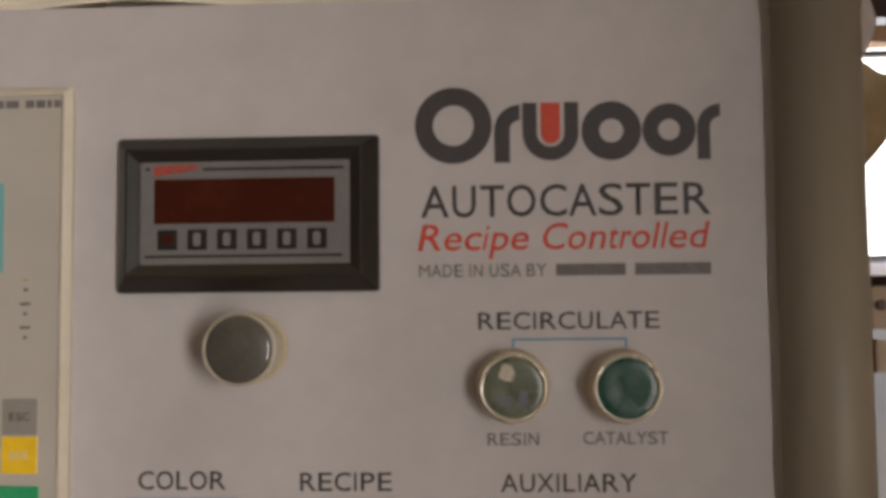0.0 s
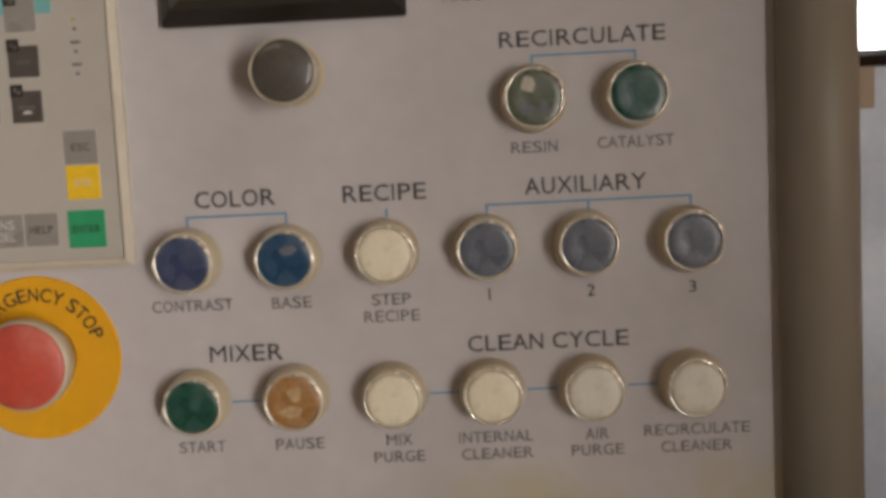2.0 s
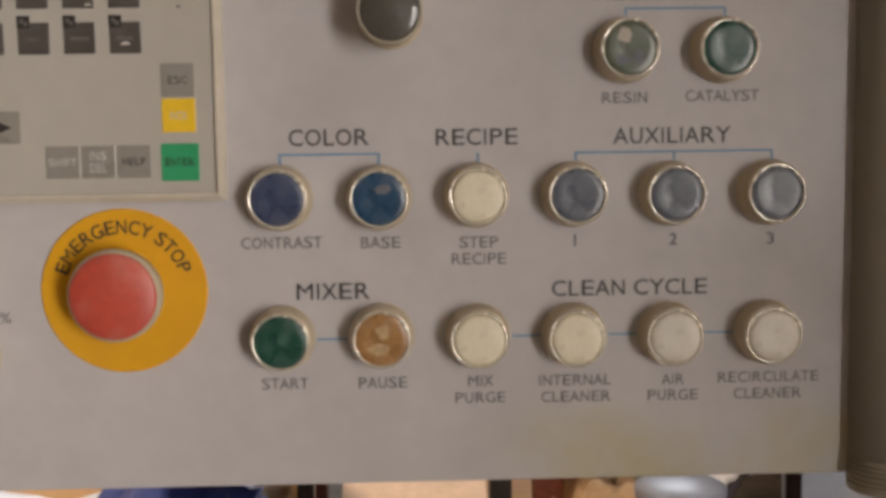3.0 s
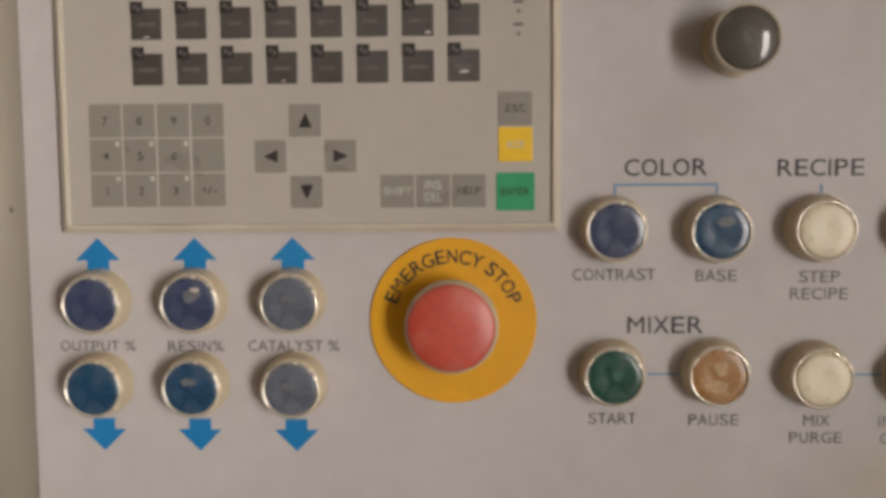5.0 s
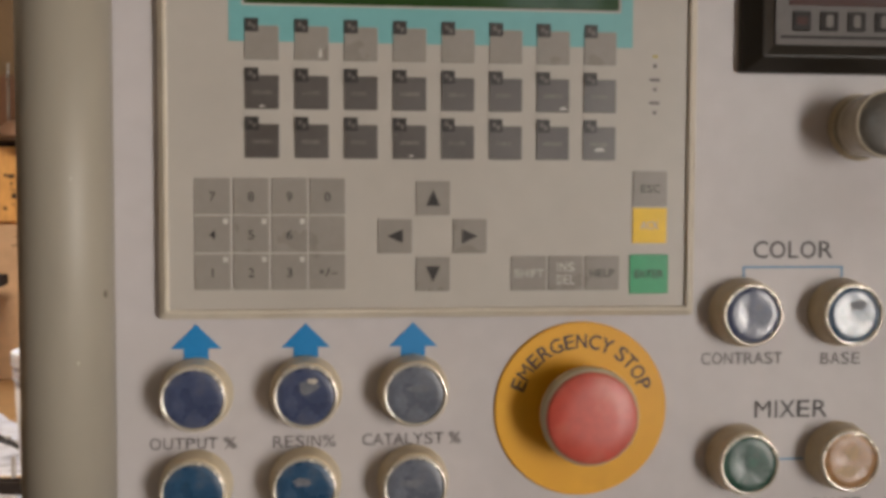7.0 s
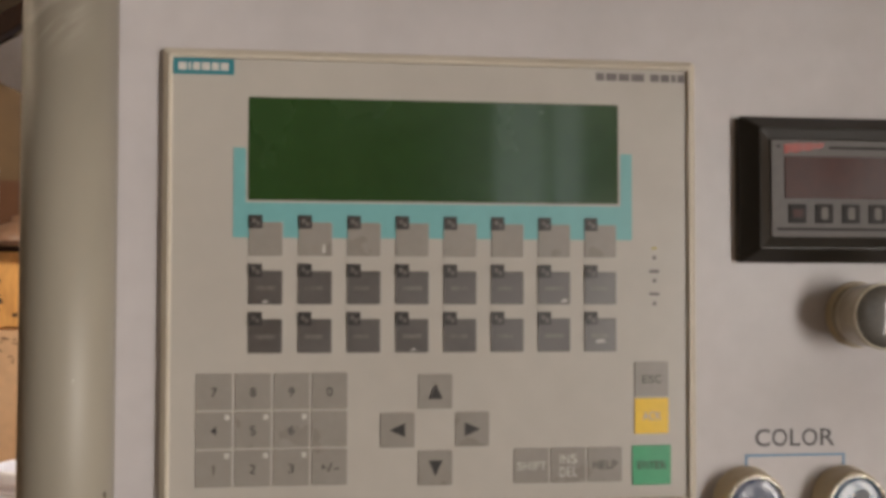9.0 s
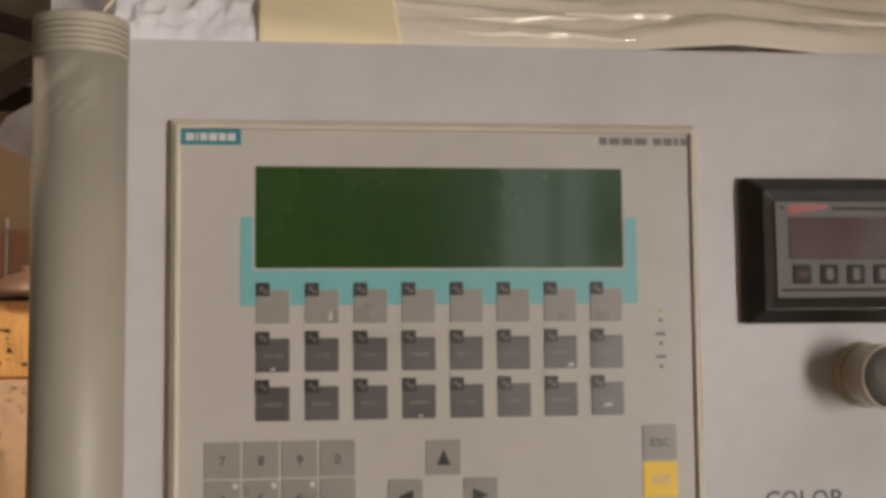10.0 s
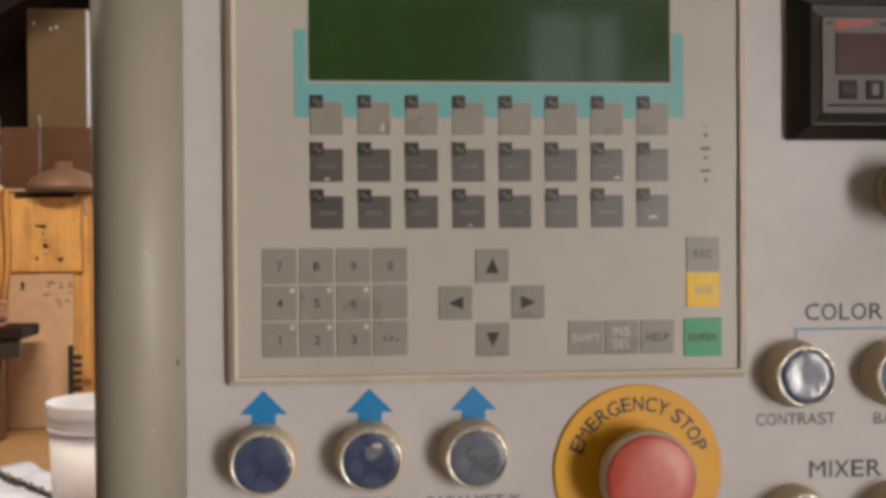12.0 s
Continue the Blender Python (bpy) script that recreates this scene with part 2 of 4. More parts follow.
def slab(x0, x1, z0, z1, h0, h1, r=0.0, bevel=0.0, bm=None):
    """A plate from height h0 to h1 with rounded corners and a bevelled front edge."""
    bm = bm or bmesh.new()
    loops = [[(x, h0, z) for x, z in rrect(x0, x1, z0, z1, r)]]
    if bevel:
        loops.append([(x, h1 - bevel, z) for x, z in rrect(x0, x1, z0, z1, r)])
        loops.append([(x, h1 - bevel * 0.3, z) for x, z in rrect(x0 + bevel * 0.3, x1 - bevel * 0.3, z0 + bevel * 0.3, z1 - bevel * 0.3, r)])
    loops.append([(x, h1, z) for x, z in rrect(x0 + bevel, x1 - bevel, z0 + bevel, z1 - bevel, max(r - bevel, r * 0.4))])
    return loft(bm, loops)


def frame_ring(x0, x1, z0, z1, w, h0, h1, r=1.5, bevel=1.2, inner=None):
    """A rectangular frame of width w, open in the middle."""
    bm = bmesh.new()
    hi = h0 if inner is None else inner
    loops = [[(x, h0, z) for x, z in rrect(x0, x1, z0, z1, r)],
             [(x, h1 - bevel, z) for x, z in rrect(x0, x1, z0, z1, r)],
             [(x, h1, z) for x, z in rrect(x0 + bevel, x1 - bevel, z0 + bevel, z1 - bevel, r)],
             [(x, h1, z) for x, z in rrect(x0 + w - 0.5, x1 - w + 0.5, z0 + w - 0.5, z1 - w + 0.5, r * 0.6)],
             [(x, h1 - 0.6, z) for x, z in rrect(x0 + w, x1 - w, z0 + w, z1 - w, r * 0.5)],
             [(x, hi, z) for x, z in rrect(x0 + w, x1 - w, z0 + w, z1 - w, r * 0.5)]]
    return loft(bm, loops, False, False)


def lathe(profile, n=48, cx=0, cz=0, first=True, last=True, bm=None):
    """Turns (radius, height) pairs about an axis that points out of the panel."""
    bm = bm or bmesh.new()
    loops = [[(cx + r * math.cos(2 * math.pi * i / n), h, cz + r * math.sin(2 * math.pi * i / n)) for i in range(n)] for r, h in profile]
    return loft(bm, loops, first, last)


def poly(points, h=0.3, thick=0.25, bm=None):
    return loft(bm or bmesh.new(), [[(x, h - thick, z) for x, z in points], [(x, h, z) for x, z in points]])


def glyphs(body, shear=0.0, weight=0.0):
    cu = bpy.data.curves.new("lettering", "FONT")
    cu.body, cu.size, cu.shear, cu.offset, cu.resolution_u = body, 1.0, shear, weight, 3
    ob = bpy.data.objects.new("lettering", cu)
    me = bpy.data.meshes.new_from_object(ob)
    bpy.data.objects.remove(ob)
    bpy.data.curves.remove(cu)
    return me


# advance and side bearings of each printed character, in thousandths of the type size
SPACING = {"A": (667, 0, 0), "B": (667, 73, 43), "C": (722, 48, 38), "D": (722, 77, 47), "E": (667, 79, 45), "G": (778, 53, 53), "H": (722, 80, 80),
           "I": (278, 93, 91), "K": (667, 76, 0), "L": (556, 73, 32), "M": (833, 74, 74), "N": (722, 76, 76), "O": (778, 48, 44), "P": (667, 77, 43),
           "R": (722, 79, 10), "S": (667, 45, 45), "T": (611, 21, 21), "U": (722, 79, 79), "X": (667, 4, 4), "Y": (667, 0, 0), "%": (889, 58, 58),
           "c": (500, 39, 9), "d": (556, 33, 66), "e": (556, 37, 37), "i": (222, 66, 66), "l": (222, 64, 64), "n": (556, 66, 66), "o": (556, 33, 33),
           "p": (556, 66, 33), "r": (333, 65, 0), "t": (278, 17, 15), " ": (278, 0, 0)}


def slots(body):
    """Where each character's ink begins and ends along the line, from 0 to 1."""
    at, spans = 0.0, []
    for ch in body:
        wide, lead, trail = SPACING.get(ch, (556, 45, 45))
        spans.append((at + lead, at + wide - trail))
        at += wide
    lo, hi = spans[0][0], spans[-1][1]
    return [((a - lo) / (hi - lo), (c - lo) / (hi - lo)) for a, c in spans]


def lettering(body, x0, x1, z0, z1, material, parent, h=0.35, shear=0.0, weight=0.006, cap=None):
    """Printed words that fill the given box; cap: the words whose height counts, where some letters reach lower."""
    ref = glyphs(cap or body)
    rz = [v.co.y for v in ref.vertices]
    lo, hi = min(rz), max(rz)
    bpy.data.meshes.remove(ref)
    bm = bmesh.new()
    lean = shear * (z1 - z0)
    for ch, (a, c) in zip(body, slots(body)):
        if ch == " ":
            continue
        me = glyphs(ch, 0.0, 0.0 if ch == "M" else weight)
        xs = [v.co.x for v in me.vertices]
        g0, g1 = min(xs), max(xs)
        for v in me.vertices:
            w = (v.co.y - lo) / (hi - lo)
            x = x0 + (a + (c - a) * (v.co.x - g0) / (g1 - g0)) * (x1 - x0 - lean) + lean * w
            v.co = (x / 1000, -h / 1000, (z0 + w * (z1 - z0)) / 1000)
        bm.from_mesh(me)
        bpy.data.meshes.remove(me)
    me = bpy.data.meshes.new("lettering")
    bm.to_mesh(me)
    bm.free()
    me.materials.append(material)
    ob = new("lettering", me)
    ob.parent = parent
    return ob


def bars(spans, z0, z1, material, parent, h=0.35, name="printed_bar"):
    for a, c in spans:
        part(name, poly(rrect(a, c, z0, z1), h), material, parent)


# ---- the control panel and its housing ----
panel = thing("control_panel", 0, 0, "light grey lacquered control panel with printed legends and yellow stains", "control panel")
part("housing", slab(-26, 552, -142, 240, -160, -3, 3, 2), M["panel"], panel)
part("face_plate", slab(-20.5, 549.5, -143, 241.4, -3, 0, 1.5, 0.6), M["panel"], panel, "light grey face plate with yellow resin smears")


def handle_tube(cx, r):
    bm = bmesh.new()
    n = 48

    def ring(rad, z):
        return [(cx + rad * math.cos(2 * math.pi * i / n), 4.5 + rad * math.sin(2 * math.pi * i / n), z) for i in range(n)]
    tube = part("corner_tube", loft(bm, [ring(r, -133), ring(r, 230)]), M["tube"], panel, "beige round corner tube with pale smears", True)
    for end, way in ((229.6, 1), (-132.6, -1)):
        loops = [ring(r - 0.4, end), ring(r + 0.5, end + 0.5 * way)]
        for k in range(5):
            a = end + (0.6 + 2.55 * k) * way
            loops += [ring(r + 0.5, a + 1.5 * way), ring(r - 0.5, a + 1.75 * way), ring(r - 0.5, a + 2.25 * way), ring(r + 0.5, a + 2.5 * way)]
        loops += [ring(r + 0.5, end + 16.4 * way), ring(r, end + 17.4 * way), ring(r - 1.2, end + 17.9 * way), ring(r - 4, end + 18.1 * way)]
        part("end_cap", loft(bmesh.new(), loops), M["cap"], tube, "ribbed beige plastic end cap")


handle_tube(-39.4, 19.8)
handle_tube(566.6, 18.4)


# scuffs and a chip on the tubes
def tube_patch(cx, a0, a1, z0, z1, material, label, seed, n=9):
    bm = bmesh.new()
    rows = []
    for j in range(n + 1):
        v = j / n
        w = math.sin(math.pi * min(max(v, 0.06), 0.94)) * (0.7 + 0.5 * noise.noise(Vector((v * 4, seed, 0))))
        mid = (a0 + a1) / 2 + (a1 - a0) * 0.3 * noise.noise(Vector((v * 2, seed, 5)))
        rows.append([bm.verts.new(((cx + 19.92 * math.cos(radians(a))) / 1000, -(4.5 + 19.92 * math.sin(radians(a))) / 1000, (z0 + (z1 - z0) * v) / 1000)) for a in (mid - (a1 - a0) / 2 * w, mid, mid + (a1 - a0) / 2 * w)])
    for p, q in zip(rows, rows[1:]):
        for k in range(2):
            bm.faces.new((p[k], p[k + 1], q[k + 1], q[k]))
    part("scuff", bm, material, panel, label, True)


for a0, a1, z0, z1, s in ((70, 73, 60, 62, 3), (64, 67, -17, -15, 4)):
    tube_patch(-39.4, a0, a1, z0, z1, M["scuff"], "pale scuff on the tube", s)
tube_patch(-39.4, 22, 32, 10.5, 14, M["chip"], "dark chip in the paint", 7)
# a pendant arm carries the housing
part("pendant_arm", slab(230, 300, 236, 1650, -120, -60, 6, 2), M["tube"], panel)

# legends: text, x from, x to, baseline, top
INK, FAINT = M["ink"], M["ink_faint"]
for body, x0, x1, z0, z1, m in (
        ("RECIRCULATE", 420, 498, 94.3, 101.8, INK), ("COLOR", 270.5, 309.5, 25.8, 33.8, INK), ("RECIPE", 342, 382, 25.2, 33.2, INK),
        ("AUXILIARY", 429, 487, 24.8, 32.6, INK), ("MIXER", 272.5, 308.5, -49.6, -41.6, INK), ("CLEAN CYCLE", 398.5, 476, -50, -42.2, INK),
        ("AUTOCASTER", 395.5, 521, 143.3, 157.4, INK),
        ("RESIN", 423.5, 445.5, 44.6, 50, FAINT), ("CATALYST", 464.5, 500.5, 45, 50.4, FAINT),
        ("CONTRAST", 246, 285.5, -24, -18.4, FAINT), ("BASE", 304.5, 324, -24.6, -19, FAINT), ("STEP", 353, 372, -25.2, -19.6, FAINT),
        ("RECIPE", 349, 376, -33.4, -27.8, FAINT), ("1", 409.6, 410.5, -25, -19.4, INK), ("2", 457, 460.8, -25.2, -19.6, INK), ("3", 505.5, 509.3, -25.6, -20, INK),
        ("START", 254, 277, -94.2, -88.6, FAINT), ("PAUSE", 302, 326, -94.6, -89, FAINT), ("MIX", 356.5, 369, -94.6, -89.2, FAINT), ("PURGE", 350, 375, -103, -97.6, FAINT),
        ("INTERNAL", 392, 428, -95, -89.6, FAINT), ("CLEANER", 393, 428, -103.4, -98, FAINT), ("AIR", 453.5, 465, -95.6, -90.2, FAINT), ("PURGE", 446.5, 472, -103.6, -98.2, FAINT),
        ("RECIRCULATE", 482, 533, -95.2, -89.8, FAINT), ("CLEANER", 490, 524.5, -103.6, -98.2, FAINT),
        ("OUTPUT %", -6, 32, -58.6, -53.4, FAINT), ("RESIN%", 48, 76, -58.8, -53.4, FAINT), ("CATALYST %", 88, 133, -58.6, -53.2, FAINT),
        ("MADE IN USA BY", 394.5, 450, 117.2, 122.8, FAINT)):
    lettering(body, x0, x1, z0, z1, m, panel)
lettering("Recipe Controlled", 394, 520.5, 128.8, 140.4, M["ink_red"], panel, shear=0.2, cap="RCd")
bars([(454, 484), (488, 520.5)], 117.4, 122.6, FAINT, panel)

# blue brackets that tie legends to their buttons
W = 0.55
for x0, x1, z, down in ((435, 483.5, 90, 4), (266, 314, 21.6, 5), (410.5, 507.5, 20.8, 5)):
    pts = [(x0 - W, z + W), (x1 + W, z + W), (x1 + W, z - down), (x1 - W, z - down), (x1 - W, z - W), (x0 + W, z - W), (x0 + W, z - down), (x0 - W, z - down)]
    part("bracket_line", poly(pts), M["ink_blue"], panel, "thin blue printed bracket")
for x, z0, z1 in ((362.5, 16, 21.5), (459, 16, 20.2)):
    part("bracket_line", poly(rrect(x - W, x + W, z0, z1)), M["ink_blue"], panel)
for x0, x1 in ((282, 297), (378.5, 393), (426.5, 441), (475, 490)):
    part("bracket_line", poly(rrect(x0, x1, -70, -69)), M["ink_blue"], panel)
for x in (14.5, 62.8, 111):
    up = [(x, -2.6), (x + 11.0, -13.6), (x + 5.5, -13.6), (x + 5.5, -19), (x - 5.5, -19), (x - 5.5, -13.6), (x - 11.0, -13.6)]
    part("blue_arrow", poly(up), M["arrow"], panel, "blue printed arrow pointing up")
    part("blue_arrow", poly([(px, -111.5 - pz) for px, pz in up]), M["arrow"], panel, "blue printed arrow pointing down")


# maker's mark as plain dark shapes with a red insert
def arc(cx, cz, ro, ri, a0, a1, n=20):
    o = [(cx + ro * math.cos(radians(a0 + (a1 - a0) * i / n)), cz + ro * math.sin(radians(a0 + (a1 - a0) * i / n))) for i in range(n + 1)]
    i_ = [(cx + ri * math.cos(radians(a0 + (a1 - a0) * i / n)), cz + ri * math.sin(radians(a0 + (a1 - a0) * i / n))) for i in range(n + 1)]
    return o + i_[::-1]


def mark(points_list, material=None, label=""):
    bm = bmesh.new()
    for k, p in enumerate(points_list):
        poly(p, 0.3 + 0.04 * k, bm=bm)
    part("maker_mark", bm, material or INK, panel, label)


mark([arc(410, 184, 17, 9, -180, 180, 40)])
mark([rrect(428, 434.8, 167.2, 182), arc(439.2, 181.5, 11.2, 4.4, 90, 180)])
mark([rrect(440.4, 446.6, 180, 193.5), rrect(458.6, 464.8, 180, 193.5), arc(452.6, 180, 12.2, 6.0, 180, 360)])
mark([rrect(448.4, 456.8, 179.5, 193.4), arc(452.6, 179.5, 4.2, 0.01, 180, 360)], M["ink_red"], "red insert of the printed mark")
mark([arc(479, 180.5, 13, 5.2, -180, 180, 36)])
mark([arc(504, 180.5, 11.6, 4.6, -180, 180, 36)])
mark([rrect(516, 521.6, 167.2, 182), arc(526, 181.5, 10, 4.4, 90, 180)])


# ---- push buttons ----
def push_button(kind, x, z):
    material, word = LENS[kind]
    b = thing("push_button", x, z, f"round push button, {word} lens, champagne metal bezel", "push button", "push buttons on the panel")
    part("collar", lathe([(16.2, 0), (16.2, 1.2), (15.9, 2.0), (15.4, 7), (15.0, 10.5), (14.6, 12.2), (13.9, 12.7), (13.4, 6)], last=True), M["bezel"], b, "", True)
    part("rim", lathe([(14.2, 12.0), (14.15, 13.5), (13.8, 14.2), (13.2, 14.25), (12.75, 13.6), (12.65, 9)], first=False, last=False), M["rim"], b, "bright polished rim", True)
    if kind in ("cream", "grey_white"):
        prof = [(12.5, 9), (12.5, 13.6), (12.1, 14.5), (11.0, 14.9), (6, 14.8), (3, 14.55), (0.4, 14.5)]
    else:
        prof = [(12.6, 9), (12.6, 13.0), (12.0, 13.35), (9, 13.3), (6, 13.2), (3, 13.1), (0.4, 13.08)]
    part("lens", lathe(prof), material, b, f"{word} lens", True)
    return b


first, placed = {}, {}
for kind, x, z in (("clear_green", 434.7, 70), ("green", 482.4, 69.6),
                   ("deep_blue", 265.6, 0.6), ("blue", 314, 0.2), ("cream", 361.5, 0.6), ("slate", 409.6, 0.5), ("slate", 457.4, 0.2), ("slate", 506.2, 0.2),
                   ("green", 265.2, -68.4), ("amber", 314, -68), ("cream", 361.6, -69), ("cream", 409.2, -69.2), ("grey_white", 457.2, -69.5), ("grey_white", 505.6, -69.5),
                   ("deep_blue", 14.6, -33.8), ("deep_blue", 62.8, -33.4), ("slate", 111, -33.4), ("blue", 14.2, -75), ("blue", 62.4, -74.6), ("slate", 111, -74.8)):
    if kind in first:
        placed[x, z] = copy_thing(first[kind], Matrix.Translation((x / 1000, 0, 1.25 + z / 1000)))
    else:
        placed[x, z] = first[kind] = push_button(kind, x, z)


def lens_mark(button, cx, cz, rx, rz, h, material, label, seed):
    """A thin irregular patch laid on a lens: a scuff, a paler area or a painted highlight."""
    edge = []
    for i in range(26):
        a = 2 * math.pi * i / 26
        r = 1 + 0.45 * noise.noise(Vector((1.6 * math.cos(a), 1.6 * math.sin(a), seed)))
        edge.append((cx + rx * r * math.cos(a), cz + rz * r * math.sin(a)))
    part("scuff", poly(edge, h, 0.12), material, button, label)


# the round spot on the clear green lens is a highlight put in as colour
for at, cx, cz, rx, rz, h, m, label in (
        ((62.8, -33.4), 1.6, 4.2, 4.6, 3.0, 13.34, "haze", "pale scuffed patch"), ((62.8, -33.4), 3.0, 6.8, 2.2, 1.2, 13.42, "scuff", "pale scratch"),
        ((434.7, 70), -2.6, 6.0, 3.4, 3.6, 13.38, "scuff", "round highlight painted on the lens"), ((434.7, 70), 4.2, -4.5, 2.6, 3.4, 13.38, "haze", "paler patch"),
        ((434.7, 70), -3.4, -5.2, 3.2, 2.2, 13.38, "haze", "paler patch"),
        ((314, -68), -1.0, -4.6, 5.6, 2.6, 13.36, "haze_warm", "pale patch"), ((314, -68), 1.2, 3.8, 3.6, 3.4, 13.36, "haze_warm", "pale patch"),
        ((265.2, -68.4), 1.6, 1.0, 3.0, 2.2, 13.3, "haze_green", "paler patch"), ((62.4, -74.6), -1.0, 3.2, 4.0, 1.8, 13.34, "haze", "paler patch"),
        ((111, -33.4), 2.0, 2.6, 5.2, 1.4, 13.34, "haze", "paler patch"), ((111, -74.8), -1.6, 1.8, 4.8, 1.8, 13.34, "haze", "paler patch"),
        ((314, 0.2), 2.0, 4.5, 4.4, 2.2, 13.34, "haze", "paler patch")):
    lens_mark(placed[at], cx, cz, rx, rz, h, M[m], label, at[0] * 0.37 + cz)

# selector knob below the meter
knob = thing("round_knob", 321.2, 87.2, "round grey flat-topped knob with a clear pale side", "knob")
part("skirt", lathe([(15.6, 0), (15.6, 1.6), (15.0, 2.6), (14.6, 4)]), M["bezel"], knob, "", True)
part("side", lathe([(14.4, 3), (14.5, 9), (14.2, 10), (14.5, 11), (14.8, 22), (14.7, 24.5), (14.2, 25)]), M["knob_side"], knob, "clear pale knob side", True)
part("rim", lathe([(14.9, 23.5), (15.3, 24.6), (15.3, 26.0), (14.9, 26.6), (14.4, 26.7), (14.15, 26.2)], first=False, last=False), M["knob_side"], knob, "pale worn rim", True)
part("cap", lathe([(14.2, 24), (14.2, 26.2), (13.6, 26.7), (12, 27.3), (9, 27.9), (5, 28.4), (0.4, 28.6)]), M["knob"], knob, "grey slightly domed cap", True)

# emergency stop
stop = thing("emergency_stop", 188.7, -43.5, "red mushroom emergency stop on a round yellow plate", "stop button")
plate = part("yellow_plate", lathe([(40.4, 0), (40.4, 1.0), (39.9, 1.6), (15, 1.6)], 96), M["estop_plate"], stop, "round yellow legend plate")
part("collar", lathe([(18.6, 1.6), (18.6, 7), (19.6, 9), (21.6, 12), (22.2, 17), (22.0, 20), (20.9, 21.8)]), M["collar"], stop, "cream collar", True)
part("mushroom_head", lathe([(20.6, 20.5), (20.6, 22.4), (20.2, 23.2), (19.2, 23.8), (10, 24.3), (0.4, 24.4)]), M["red"], stop, "red mushroom head with pale pink blotches", True)
text = "EMERGENCY STOP"
for ch, (lead, trail) in zip(text, slots(text)):
    if ch == " ":
        continue
    a = radians(162.5 - (162.5 - 16.5) * (lead + trail) / 2)
    me = glyphs(ch, 0.0, 0.0 if ch == "M" else 0.01)
    xs = [v.co.x for v in me.vertices]
    mid, wide = (min(xs) + max(xs)) / 2, max(xs) - min(xs)
    k = 6.9 / 0.72
    for v in me.vertices:
        u, w = (v.co.x - mid) / wide * (trail - lead) * radians(146) * 31.5, 28.2 + v.co.y * k
        v.co = ((w * math.cos(a) + u * math.sin(a)) / 1000, -0.00185, (w * math.sin(a) - u * math.cos(a)) / 1000)
    me.materials.clear()
    me.materials.append(M["tag"])
    letter = new("lettering", me)
    letter.parent = plate

# ---- operator panel with display and keys ----
op = thing("operator_panel", 0, 0, "grey operator panel with dark green display and membrane keys", "operator panel")
part("bezel", frame_ring(-0.6, 240.4, 0, 204.4, 4.2, 0, 6.6, 1.8, 2.7, 3), M["cream"], op, "cream plastic bezel")
film = part("keypad_film", slab(3.6, 236.4, 3.6, 200.4, 1, 4.6), M["film"], op, "grey membrane front")
wings = [(30, 121.5), (210, 121.5), (210, 161), (204.6, 161), (204.6, 137), (35.4, 137), (35.4, 161), (30, 161)]
part("teal_field", poly(wings, 4.9), M["teal"], op, "printed teal field round the display")
part("display", slab(36.4, 203.6, 138, 183.6, 3, 5.0, 0.8, 0.2), M["lcd"], op, "dark green glossy display")
part("maker_badge", poly(rrect(3.8, 30, 193, 200), 5.0), M["logo_teal"], op, "teal maker's badge with pale bars")
bars([(6.0, 9.5), (10.3, 11.3), (12.2, 15.2), (16, 19.6), (20.4, 23.4), (24.2, 27.6)], 194.8, 198.2, M["pale"], op, 5.2)
bars([(193.5, 197), (198, 203), (204, 209), (210, 216), (219, 223), (224, 228), (229, 231), (232, 235.4)], 194.8, 198.2, FAINT, op, 5.0)


def key(x0, z0, x1, z1, material, name="key", label=""):
    return part(name, slab(x0, x1, z0, z1, 4.4, 5.15, 0.6, 0.25), material, op, label)


for row, (z0, z1) in enumerate(((113.6, 128.4), (92.2, 107), (70.8, 85.8))):
    for i in range(8):
        x = 36.8 + 21.55 * i
        k = key(x, z0, x + 14.9, z1, M["key_grey"] if row == 0 else M["key_dark"], "function_key", "" if row else "grey function key")
        part("key_tag", poly(rrect(x, x + 6, z1 - 2.8, z1 + 3.1), 5.5), M["tag"], k, "small black corner tag")
        part("printed_bar", poly(rrect(x + 1.6, x + 3.0, z1 - 0.4, z1 + 1.5), 5.75), M["key_mid"], k)
        part("printed_bar", poly(rrect(x + 3.4, x + 4.8, z1 - 1.6, z1 + 0.2), 5.75), M["key_mid"], k)
        if row:
            part("printed_bar", poly(rrect(x + 3.2, x + 11.8 - (i % 3), z0 + 6.4, z0 + 8.0), 5.4, 0.2), M["key_mid"], k)
for i, row, dx, dz, w, h in ((1, 0, 10.5, 1.2, 1.6, 4.2), (3, 2, 7.0, 0.8, 2.2, 1.0), (6, 1, 10.5, 1.0, 3.4, 1.4), (0, 1, 6.0, 0.6, 3.0, 1.2), (7, 2, 5.0, 4.0, 5.0, 1.6)):
    x, z = 36.8 + 21.55 * i + dx, (113.6, 92.2, 70.8)[row] + dz
    part("worn_fleck", poly([(x, z), (x + w, z + 0.3), (x + w * 0.7, z + h), (x + w * 0.2, z + h * 0.8)], 5.45, 0.2), M["pale"], op, "pale worn fleck")
digits = ("7890", "456 ", "123.")
